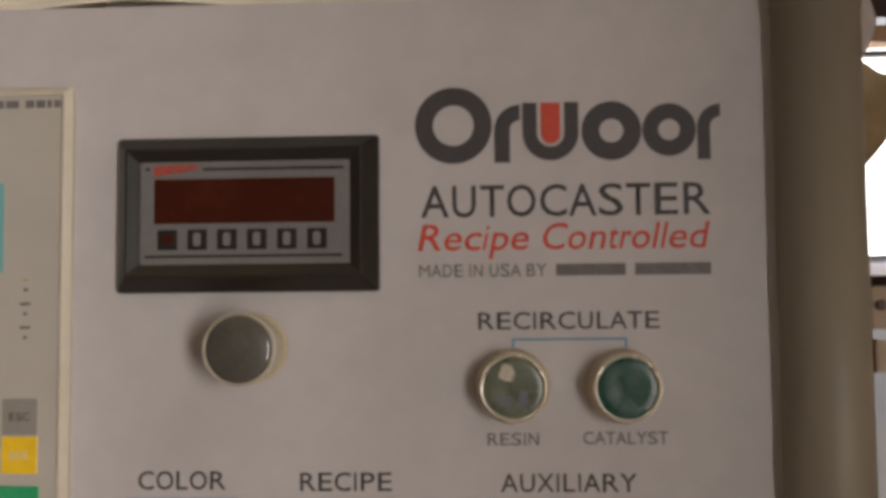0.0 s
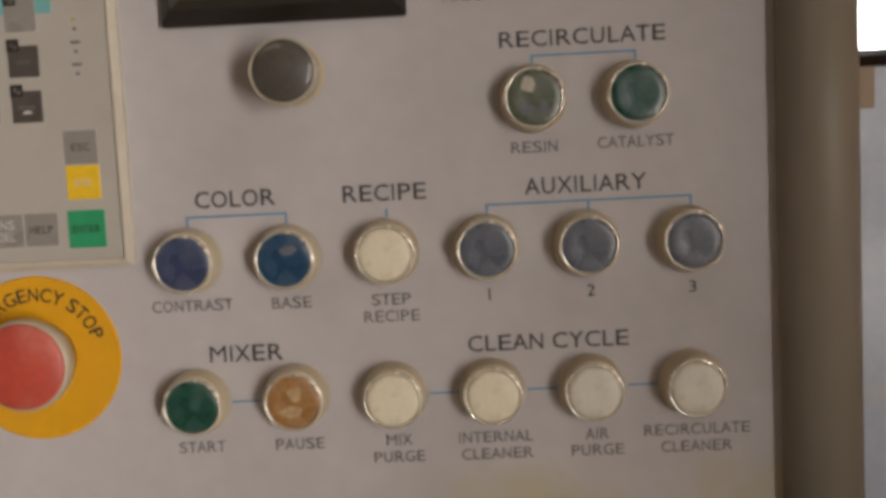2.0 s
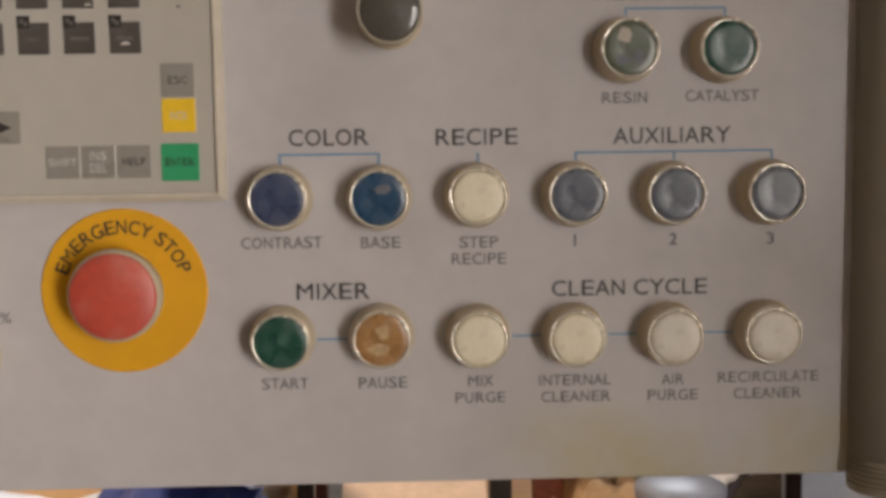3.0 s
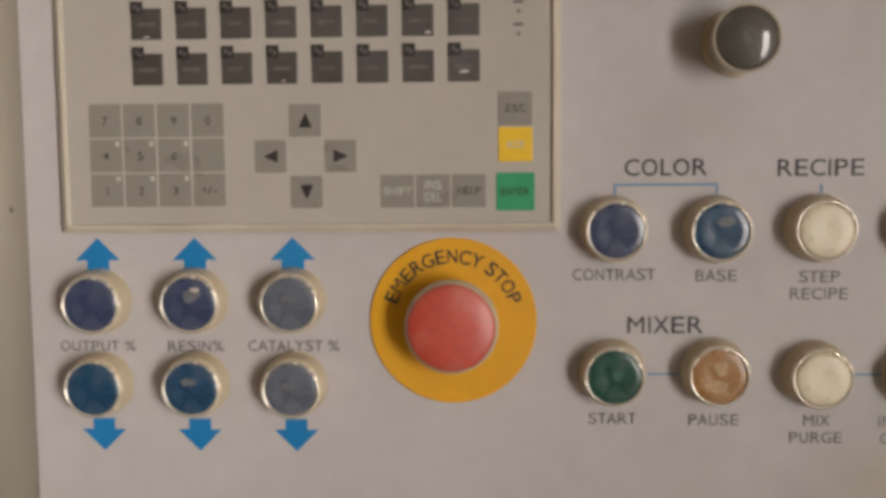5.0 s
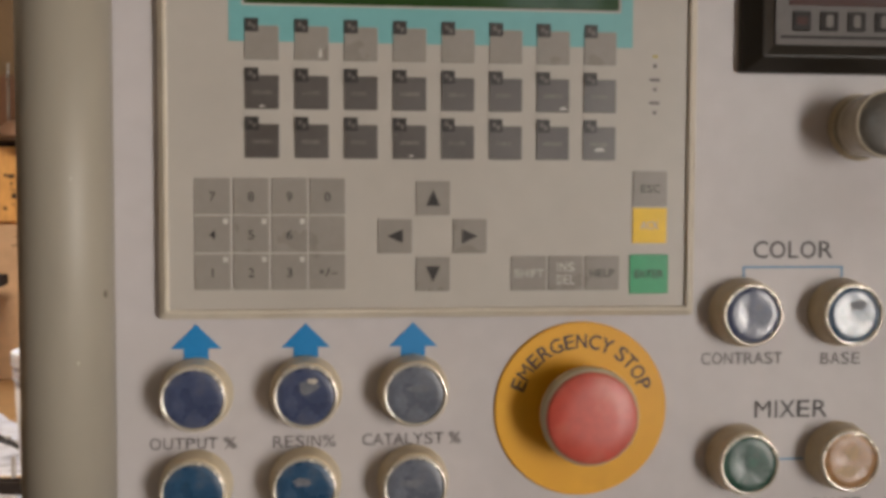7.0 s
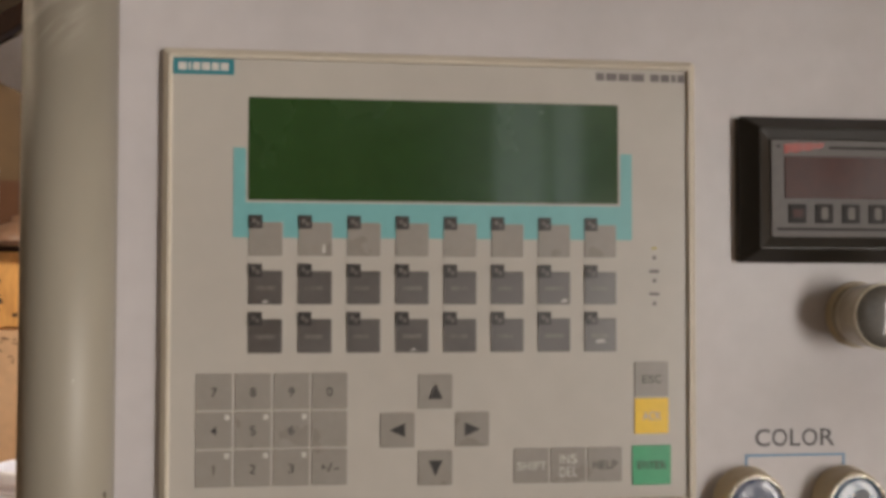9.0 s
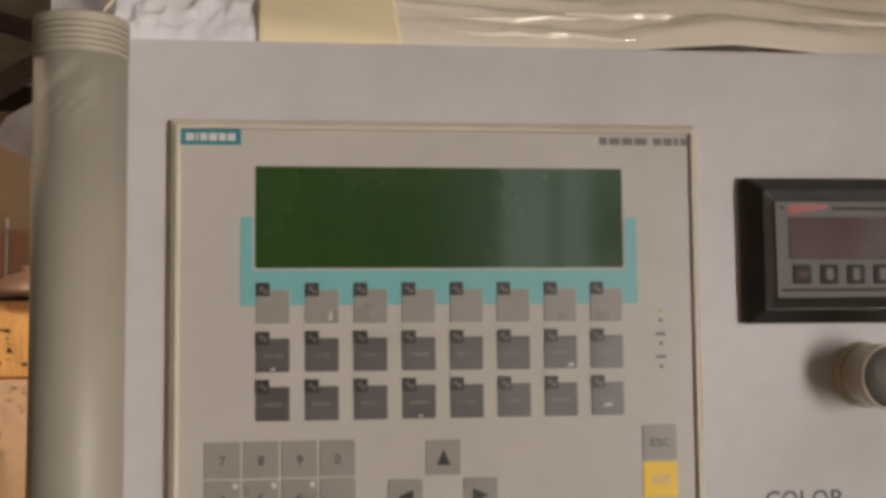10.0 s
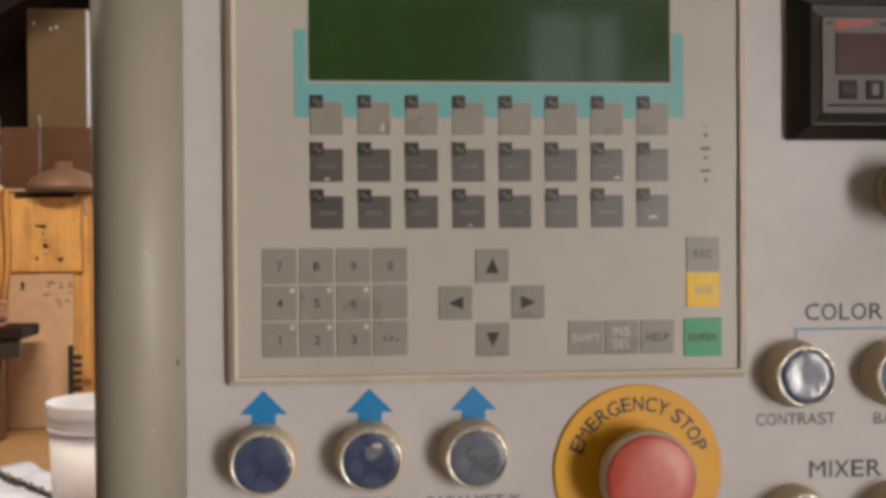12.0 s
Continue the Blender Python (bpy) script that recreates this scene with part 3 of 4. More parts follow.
for r in range(3):
    for c in range(4):
        x, z = 14.8 + 16.65 * c, 46.3 - 16.7 * r
        k = key(x, z, x + 15.7, z + 15.8, M["key_grey"])
        ch = digits[r][c]
        if ch.isdigit():
            w = 0.6 if ch == "1" else 2.6
            lettering(ch, x + 7.8 - w / 2, x + 7.8 + w / 2, z + 5.6, z + 9.6, M["ink"], k, 5.45)
            if r:
                part("printed_bar", poly(rrect(x + 12.4, x + 14.4, z + 12.4, z + 14.6), 5.4, 0.2), M["pale"], k)
        elif ch == ".":
            lettering("+/-", x + 4, x + 12, z + 6.0, z + 9.6, M["ink"], k, 5.45)
for x, z, turn in ((111.8, 45.8, 0), (94.8, 28.8, 90), (128.4, 28.8, -90), (111.8, 11.8, 180)):
    k = key(x, z, x + 15.4, z + 15.4, M["key_grey"], "arrow_key")
    a = radians(turn)
    tri = [(x + 7.7 + u * math.cos(a) - w * math.sin(a), z + 7.7 + u * math.sin(a) + w * math.cos(a)) for u, w in ((-3.1, -3.4), (3.1, -3.4), (0, 3.6))]
    part("arrow_print", poly(tri, 5.5), M["tag"], k, "black printed triangle")
for x0, z0, x1, z1, m, word, ink in ((211, 50.2, 227, 66, "key_grey", "ESC", "ink"), (211, 33.2, 227, 49.4, "yellow", "ACK", "pale"), (209.8, 10, 228, 28, "green", "ENTER", "tag"),
                                     (155, 11.8, 171, 27.4, "key_grey", "SHIFT", "pale"), (172, 11.8, 188, 27.4, "key_grey", "INS DEL", "pale"), (189, 11.8, 205, 27.4, "key_grey", "HELP", "ink")):
    k = key(x0, z0, x1, z1, M[m], "key", {"yellow": "yellow key", "green": "green key"}.get(m, ""))
    cx, cz, w = (x0 + x1) / 2, (z0 + z1) / 2, len(word) * 1.15
    if word == "INS DEL":
        lettering("INS", cx - 4, cx + 4, cz + 0.8, cz + 5.0, M[ink], k, 5.45)
        lettering("DEL", cx - 4, cx + 4, cz - 5.0, cz - 0.8, M[ink], k, 5.45)
    else:
        lettering(word, cx - w - 1, cx + w + 1, cz - 1.8, cz + 1.8, M[ink], k, 5.45)
for z, m in ((117.6, "lamp_yellow"), (107, "ink_faint"), (96.6, "ink_faint")):
    wide = 1.2 if m == "lamp_yellow" else 2.3
    part("printed_bar", poly(rrect(220.5 - wide, 220.5 + wide, z - 0.3, z + 1.0), 5.0), M[m], op)
    part("indicator_light", poly(rrect(219.8, 221.4, z - 4.8, z - 3.2), 5.0), M["ink_faint"], op, "tiny unlit indicator light")

# ---- panel meter ----
meter = thing("panel_meter", 262, 111, "black framed digital panel meter, its dark red window unlit", "panel meter")
loops = []
bm = bmesh.new()
for h, d, r in ((0, 0, 1.5), (4.2, 0, 1.5), (5.0, 0.4, 1.5), (12.6, 5.6, 1.2), (13.4, 6.2, 1.2), (13.5, 7.0, 1.0), (12.2, 11.2, 0.8), (11.4, 12.4, 0.6)):
    loops.append([(x, h, z) for x, z in rrect(d - 0.4, 115.3 - d, d + 0.6, 68.9 - d, r)])
part("frame", loft(bm, loops, True, False), M["black"], meter, "bevelled black plastic frame")
part("meter_face", slab(12.2, 104.4, 12.4, 57.2, 10, 12.0, 0.6, 0.2), M["meter_face"], meter, "grey printed meter face")
part("display_window", slab(18.4, 97.2, 30.2, 49.6, 11.8, 12.5, 0.4, 0.2), M["meter_red"], meter, "dark red unlit display window")
mark_edge = [(18.2, 51.0), (19.4, 50.6), (21, 51.6), (24, 51.2), (27, 52.4), (30, 52.0), (33, 53.2), (36.6, 53.6), (37.8, 55.8), (30, 56.0), (22, 55.6), (18.0, 55.0)]
part("maker_mark", poly(mark_edge, 12.4), M["ink_red_worn"], meter, "small worn red printed mark")
for x0, x1, z in ((14.4, 16.2, 53.6), (40, 101, 53.2), (14.4, 100.4, 15.4)):
    part("printed_line", poly(rrect(x0, x1, z, z + 1.1), 12.4), M["meter_key"], meter)
for i in range(6):
    x = 20.1 + 13.05 * i
    k = part("meter_key", slab(x, x + 8.5, 18.8, 27.6, 11.8, 12.7, 0.5, 0.3), M["meter_key"], meter, "square black key")
    if i:
        part("key_print", poly(rrect(x + 2.6, x + 5.9, 20.4, 26.2, 1.2), 13.0), M["meter_print"], k)
    else:
        part("key_print", poly(rrect(x + 1.8, x + 6.8, 21.4, 25), 13.0), M["meter_red"], k)


# ================= the workshop round the panel, in metres =================
def box(x0, x1, y0, y1, z0, z1, bm=None, bevel=0.0):
    bm = bm or bmesh.new()
    made = bmesh.ops.create_cube(bm, size=1, matrix=Matrix.Translation(((x0 + x1) / 2, (y0 + y1) / 2, (z0 + z1) / 2)) @ Matrix.Diagonal((x1 - x0, y1 - y0, z1 - z0, 1)))
    if bevel:
        vs = set(made["verts"])
        bmesh.ops.bevel(bm, geom=[e for e in bm.edges if e.verts[0] in vs and e.verts[1] in vs], offset=bevel, segments=2, affect="EDGES")
    return bm


def solid(name, bm, material, label, category="", kind="", smooth=False, group=""):
    ob = part(name, bm, material, None, "", smooth)
    return tagged(ob, label, category, group, kind)


def base(name, x, y, z, label, category, group=""):
    ob = new(name)
    ob.location = (x, y, z)
    return tagged(ob, label, category, group)


def turned(profile, n=40, cap_first=True, cap_last=True):
    """Turns (radius, z) about the upright axis."""
    bm = bmesh.new()
    rings = [[bm.verts.new((r * math.cos(2 * math.pi * i / n), r * math.sin(2 * math.pi * i / n), z)) for i in range(n)] for r, z in profile]
    for a, c in zip(rings, rings[1:]):
        for i in range(n):
            bm.faces.new((a[i], a[(i + 1) % n], c[(i + 1) % n], c[i]))
    if cap_first:
        bm.faces.new(rings[0])
    if cap_last:
        bm.faces.new(rings[-1])
    return bm


def crumple(x0, x1, y0, y1, z, nx, ny, amp, freq, thick, seed, profile=None, along=1.0):
    """A creased sheet or heap, with thickness."""
    bm = bmesh.new()
    grid = {}
    for side in (0, 1):
        for i in range(nx + 1):
            for j in range(ny + 1):
                u, w = i / nx, j / ny
                x, y = x0 + (x1 - x0) * u, y0 + (y1 - y0) * w
                d = noise.fractal(Vector((x * freq * along, y * freq, seed)), 0.8, 2.0, 4)
                d2 = abs(noise.noise(Vector((x * freq * 0.7 * along + 7, y * freq * 1.3, seed + 3)))) + (0.6 * abs(noise.noise(Vector((x * freq * 2.1 * along + y * 9, y * freq * 2.3, seed + 5)))) if along < 1 else 0)
                top = z + amp * (0.5 + 0.6 * d + 0.7 * d2) * (min(1.0, w * 30) if profile else 1) + (profile(u, w) if profile else 0)
                wob = amp * 0.5 * noise.noise(Vector((x * freq * 1.7 * along, y * freq, seed + 9)))
                grid[side, i, j] = bm.verts.new((x + wob, y + wob * 0.6, max(top - thick * side, z - thick * side)))
    for i in range(nx):
        for j in range(ny):
            bm.faces.new([grid[0, i, j], grid[0, i + 1, j], grid[0, i + 1, j + 1], grid[0, i, j + 1]])
            bm.faces.new([grid[1, i, j], grid[1, i, j + 1], grid[1, i + 1, j + 1], grid[1, i + 1, j]])
    for i in range(nx):
        for j in (0, ny):
            bm.faces.new([grid[0, i, j], grid[1, i, j], grid[1, i + 1, j], grid[0, i + 1, j]])
    for j in range(ny):
        for i in (0, nx):
            bm.faces.new([grid[0, i, j], grid[0, i, j + 1], grid[1, i, j + 1], grid[1, i, j]])
    return bm


B = dict(
    concrete=mat("concrete_floor", (0.20, 0.17, 0.14), 0.8, vary=0.25, scale=2, bump=0.002, dirt=(0.08, 0.06, 0.05), dirt_amount=0.6, dirt_scale=3),
    wall=mat("brown_board_wall", (0.23, 0.13, 0.065), 0.75, vary=0.25, scale=1.5, bump=0.001, dirt=(0.10, 0.05, 0.03), dirt_amount=0.6, dirt_scale=2),
    # grey of the added light blocker, tuned for its bounce on the right tube
    blocker_grey=mat("light_blocker_grey", (0.29, 0.25, 0.20), 0.75, vary=0.2, scale=1.5, bump=0.001, dirt=(0.2, 0.17, 0.14), dirt_amount=0.6, dirt_scale=2),
    roof=mat("roof_lining", (0.30, 0.24, 0.17), 0.8, vary=0.25, scale=1.5, dirt=(0.12, 0.08, 0.05), dirt_amount=0.6, dirt_scale=1.4),
    locker=mat("dark_locker_paint", (0.010, 0.005, 0.0035), 0.85, vary=0.3, scale=3, bump=0.001, spec=0.08),
    bluecard=mat("blue_card", (0.10, 0.28, 0.70), 0.5, vary=0.1, scale=10),
    clean_paper=mat("clean_white_paper", (0.72, 0.78, 0.92), 0.55, vary=0.04, scale=14, dirt=(0.25, 0.27, 0.36), dirt_amount=0.35, dirt_scale=22),
    beam=mat("dark_beam", (0.02, 0.010, 0.007), 0.8, vary=0.3, scale=3, bump=0.002, spec=0.2),
    bench=mat("worn_bench_wood", (0.38, 0.22, 0.10), 0.6, vary=0.25, scale=5, bump=0.0006, dirt=(0.20, 0.10, 0.04), dirt_amount=0.7, dirt_scale=5, stretch=(1, 6, 6)),
    ply=mat("amber_plywood", (0.66, 0.36, 0.12), 0.55, vary=0.14, scale=4, bump=0.0004, dirt=(0.30, 0.13, 0.04), dirt_amount=0.6, dirt_scale=6, stretch=(4, 4, 1)),
    pale_ply=mat("pale_board", (0.60, 0.41, 0.27), 0.65, vary=0.10, scale=4, dirt=(0.45, 0.28, 0.17), dirt_amount=0.5, dirt_scale=5),
    tan=mat("tan_board", (0.145, 0.092, 0.048), 0.6, vary=0.12, scale=2, dirt=(0.2, 0.12, 0.06), dirt_amount=0.5, dirt_scale=3),
    brown_panel=mat("brown_panel", (0.13, 0.065, 0.04), 0.35, vary=0.12, scale=3),
    pail=mat("white_pail_plastic", (0.74, 0.75, 0.84), 0.35, vary=0.05, scale=8, dirt=(0.5, 0.45, 0.4), dirt_amount=0.4, dirt_scale=9),
    paper=mat("printed_white_paper", (0.60, 0.63, 0.76), 0.6, vary=0.05, scale=10, dirt=(0.12, 0.14, 0.22), dirt_amount=0.8, dirt_scale=11, stretch=(1, 3, 1)),
    newsprint=mat("grey_newsprint", (0.36, 0.35, 0.38), 0.7, vary=0.15, scale=14, dirt=(0.12, 0.11, 0.12), dirt_amount=0.7, dirt_scale=24),
    cardboard=mat("cardboard", (0.50, 0.33, 0.19), 0.8, vary=0.12, scale=8, bump=0.0004, dirt=(0.3, 0.18, 0.1), dirt_amount=0.5, dirt_scale=6),
    pink_card=mat("pale_pinkish_card", (0.62, 0.47, 0.38), 0.8, vary=0.1, scale=8, bump=0.0004, dirt=(0.42, 0.28, 0.2), dirt_amount=0.5, dirt_scale=9),
    cream_wrap=mat("cream_wrap", (0.86, 0.75, 0.50), 0.4, vary=0.04, scale=6, coat=0.3, coat_rough=0.2),
    tan_foam=mat("tan_foam_sheet", (0.55, 0.45, 0.28), 0.6, vary=0.08, scale=9, dirt=(0.42, 0.31, 0.17), dirt_amount=0.6, dirt_scale=14),
    clear_wrap=mat("crumpled_clear_film", (0.86, 0.80, 0.68), 0.22, vary=0.04, scale=6, coat=1.0, coat_rough=0.06),
    white_cloth=mat("white_film", (0.86, 0.85, 0.92), 0.35, vary=0.05, scale=14, coat=0.5, coat_rough=0.12),
    steel=mat("dark_steel", (0.04, 0.035, 0.033), 0.45, metal=0.5, vary=0.2, scale=10),
    rust=mat("red_oxide_steel", (0.16, 0.045, 0.025), 0.6, vary=0.3, scale=8, dirt=(0.05, 0.02, 0.015), dirt_amount=0.7, dirt_scale=14),
    blue_grey=mat("blue_grey_sheet_metal", (0.24, 0.26, 0.33), 0.4, vary=0.08, scale=5, dirt=(0.30, 0.26, 0.20), dirt_amount=0.6, dirt_scale=7),
    guard=mat("worn_grey_guard_paint", (0.15, 0.16, 0.195), 0.45, vary=0.1, scale=5, dirt=(0.22, 0.19, 0.14), dirt_amount=0.6, dirt_scale=7),
    blue=mat("blue_tarp", (0.05, 0.07, 0.24), 0.35, vary=0.2, scale=14, coat=0.4, coat_rough=0.2),
    rope=mat("salmon_rope", (0.48, 0.24, 0.15), 0.8, vary=0.2, scale=60),
    orange=mat("orange_paint", (0.55, 0.12, 0.02), 0.45, vary=0.2, scale=8),
    dark=mat("dark_clutter", (0.03, 0.02, 0.016), 0.7, vary=0.3, scale=12),
    red_can=mat("red_can_paint", (0.15, 0.013, 0.02), 0.35, vary=0.1, scale=20),
    amber_glass=mat("dusty_dome_plastic", (0.22, 0.13, 0.09), 0.35, vary=0.1, scale=10, coat=0.4),
    aluminium=mat("aluminium", (0.62, 0.60, 0.58), 0.3, metal=0.8, vary=0.1, scale=15),
    sky_glow=glow("bright_daylight", (1.0, 0.99, 0.97), 5.0),
    dull_glow=glow("dull_daylight", (0.85, 0.95, 1.0), 1.8),
    lamp_glow=glow("lamp_tube", (1.0, 0.8, 0.55), 6.0),
)

# setting
ROOM = (-4.5, 4.5, -4.2, 5.0, 2.9)
rx0, rx1, ry0, ry1, rz = ROOM
solid("floor", box(rx0, rx1, ry0 - 3, ry1, -0.2, 0), B["concrete"], "stained grey-brown concrete workshop floor", "floor", "structure")
solid("ceiling", box(rx0, rx1, ry0, ry1, rz, rz + 0.15), B["roof"], "tan boarded ceiling under dark beams", "ceiling", "structure")
solid("wall_west", box(rx0 - 0.15, rx0, ry0, ry1, 0, rz), B["wall"], "brown boarded workshop wall", "wall", "structure")
solid("wall_east", box(rx1, rx1 + 0.15, ry0, ry1, 0, rz), B["wall"], "brown boarded workshop wall", "wall", "structure")
bm = bmesh.new()
for x0, x1, z0, z1 in ((rx0, -2.5, 0, rz), (-2.5, -1.7, 0, 1.9), (-2.5, -1.7, 2.6, rz), (-1.7, 1.4, 0, rz), (3.3, rx1, 0, rz), (1.4, 3.3, 0, 1.64), (1.4, 3.3, 2.75, rz)):
    box(x0, x1, ry1, ry1 + 0.15, z0, z1, bm)
solid("wall_north", bm, B["wall"], "brown boarded wall with a bright window", "wall", "structure")
bm = bmesh.new()
for x0, x1, z0, z1 in ((rx0, 0.83, 0, rz), (0.83, 1.28, 0, 1.2), (0.83, 1.28, 2.3, rz), (1.28, 2.3, 0, rz), (3.7, rx1, 0, rz), (2.3, 3.7, 2.25, rz)):
    box(x0, x1, ry0, ry0 + 0.15, z0, z1, bm)
solid("wall_south", bm, B["wall"], "brown boarded wall with an open doorway", "wall", "structure")
for i, y in enumerate((-2.5, -0.6, 1.6, 3.2, 4.3)):
    solid("beam", box(rx0, rx1, y, y + 0.12, rz - 0.22, rz - 0.003), B["beam"], "dark rough wooden ceiling beam", "beam", "structure")
solid("backdrop", box(0.6, 4.2, 5.6, 5.62, 1.0, 3.6), B["sky_glow"], "overexposed daylight outside the window", "backdrop", "structure")
solid("backdrop", box(-3.2, -1.2, 5.6, 5.62, 1.4, 3.4), B["sky_glow"], "overexposed daylight outside the far window", "backdrop", "structure")
win = base("window_1", 2.35, 5.0, 1.64, "bright window with a thin dark frame and pale sill", "window")
win["kind"] = "structure"
part("window_frame", box(-0.95, 0.95, -0.03, 0.03, 0.0, 0.03), B["steel"], win)
part("window_frame", box(-0.95, 0.95, -0.03, 0.03, 1.03, 1.06), B["steel"], win)
part("window_frame", box(-0.95, -0.92, -0.03, 0.03, 0.03, 1.03), B["steel"], win)
part("window_frame", box(0.92, 0.95, -0.03, 0.03, 0.03, 1.03), B["steel"], win)
part("window_sill", box(-1.0, 1.0, -0.10, -0.003, -0.09, -0.012, bevel=0.006), B["pail"], win, "pale window sill")


def shop_lamp(x, y):
    lamp = base("strip_lamp", x, y, rz, "warm strip lamp under the ceiling", "lamp", "ceiling lamps")
    part("lamp_body", box(-0.6, 0.6, -0.09, 0.09, -0.16, 0, bevel=0.01), B["aluminium"], lamp)
    part("lamp_tube", box(-0.55, 0.55, -0.05, 0.05, -0.19, -0.163, bevel=0.01), B["lamp_glow"], lamp)


shop_lamp(-0.6, 1.45)
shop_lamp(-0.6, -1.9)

bm = box(-1.6, 1.0, -0.95, 0.95, -0.02, 0.02)
bmesh.ops.rotate(bm, verts=bm.verts, cent=(0, 0, 0), matrix=Matrix.Rotation(radians(-24), 3, "X"))
bmesh.ops.translate(bm, verts=bm.verts, vec=(0, 4.12, 2.48))
solid("roof_slope", bm, B["roof"], "tan sloping roof lining above the back wall", "ceiling", "structure")

# slanting braces below the roof and a hanging white sheet
for x0, z0, x1, z1, y in ((-1.12, 2.0, -0.5, 2.40, 3.0), (-1.7, 2.54, -0.2, 2.16, 3.1)):
    a = math.atan2(z1 - z0, x1 - x0)
    n = math.hypot(x1 - x0, z1 - z0)
    brace = solid("roof_brace", box(-n / 2, n / 2, -0.03, 0.03, -0.03, 0.03, bevel=0.004), B["beam"], "dark slanting wooden roof brace", "beam", "structure")
    brace.matrix_world = Matrix.Translation(((x0 + x1) / 2, y, (z0 + z1) / 2)) @ Matrix.Rotation(-a, 4, "Y")

# ---- the long bench ----
bench = base("workbench", -1.1, 1.9, 0, "worn brown wooden workbench littered with papers", "workbench")
part("bench_top", box(-1.6, 1.23, -1.15, 1.15, 0.675, 0.72, bevel=0.004), B["bench"], bench, "worn stained bench top")
for x in (-1.5, 1.1):
    for y in (-1.0, 1.0):
        part("leg", box(x - 0.04, x + 0.04, y - 0.04, y + 0.04, 0, 0.674, bevel=0.004), B["rust"], bench)

# plywood cabinet on the bench
cab = base("plywood_cabinet", -0.87, 3.0, 0.72, "amber plywood cabinet with a pale written-on board", "cabinet")
part("carcass", box(-0.165, 0.15, -0.02, 0.05, 0, 0.735), B["ply"], cab)
part("top_edge", box(-0.17, 0.155, -0.03, 0.05, 0.741, 0.75, bevel=0.002), B["pale_ply"], cab, "pale top edge")
part("upper_door", box(-0.13, 0.10, -0.036, -0.021, 0.49, 0.725, bevel=0.003), B["ply"], cab, "amber plywood door")
part("dark_strip", box(-0.10, 0.08, -0.041, -0.037, 0.722, 0.737), B["beam"], cab, "dark hinge strip")
part("lower_board", box(-0.13, 0.075, -0.036, -0.021, 0.0, 0.482, bevel=0.003), B["pale_ply"], cab, "pale board with scribbled notes")
part("stile", box(0.105, 0.125, -0.042, -0.021, 0.15, 0.73, bevel=0.003), B["ply"], cab)
part("hinge", box(0.112, 0.122, -0.05, -0.043, 0.67, 0.715, bevel=0.002), B["aluminium"], cab)
rnd = random.Random(5)
for i in range(14):
    x, z = rnd.uniform(-0.02, 0.06), rnd.uniform(0.38, 0.46)
    part("written_note", box(x, x + rnd.uniform(0.008, 0.02), -0.0375, -0.0365, z, z + 0.003), B["dark"], cab)
for i in range(9):
    x, z = rnd.uniform(-0.04, 0.03), rnd.uniform(0.52, 0.66)
    part("scratch", box(x, x + rnd.uniform(0.005, 0.02), -0.0375, -0.0365, z, z + rnd.uniform(0.003, 0.012)), B["dark"], cab)
part("paint_spot", box(-0.085, -0.075, -0.0375, -0.0365, 0.435, 0.46), B["dark"], cab)

dome = base("dome_cover", -0.83, 3.0, 1.47, "dusty translucent dome cover on the plywood cabinet", "cover")
part("dome_shell", turned([(0.115, 0), (0.112, 0.012), (0.10, 0.03), (0.075, 0.05), (0.04, 0.062), (0.027, 0.066), (0.026, 0.085), (0.01, 0.087)]), B["amber_glass"], dome, "", True)

for x0, x1 in ((-1.75, -1.36), (-1.355, -1.058), (-1.052, -0.931), (-0.925, -0.60)):
    solid("brown_partition", box(x0, x1, 3.10, 3.13, 0.72, 1.675, bevel=0.003), B["brown_panel"], "glossy dark brown partition sheet behind the cabinet", "partition", group="partition sheets")
for x in (-1.055, -0.928):
    solid("partition_strip", box(x - 0.0025, x + 0.0025, 3.09, 3.099, 0.72, 1.712), B["aluminium"], "pale joint strip between partition sheets", "trim", "structure")
solid("back_board", box(-1.72, -1.04, 3.07, 3.095, 0.721, 1.02, bevel=0.002), B["ply"], "amber plywood board standing behind the shelf stand", "board")
board = base("tan_board", -0.898, 3.2, 0.0, "tall tan board leaning behind the partition", "board")
part("board_face", box(-0.097, 0.095, 0, 0.02, 0, 2.08, bevel=0.003), B["tan"], board)
part("edge_strip", box(0.096, 0.102, -0.004, 0.02, 0, 2.075), B["pail"], board, "white edge strip")
# small white blocks stand in for bright points of light at the board's top
for x, z in ((-0.023, 2.006), (-0.004, 2.012), (-0.077, 2.024)):
    part("bright_dot", box(x, x + 0.007, -0.004, -0.001, z, z + 0.012, bevel=0.001), B["pail"], board)
solid("dark_locker", box(-1.14, -0.80, 3.35, 3.6, 0, 2.2, bevel=0.005), B["locker"], "dark brown locker against the back of the shop", "locker")

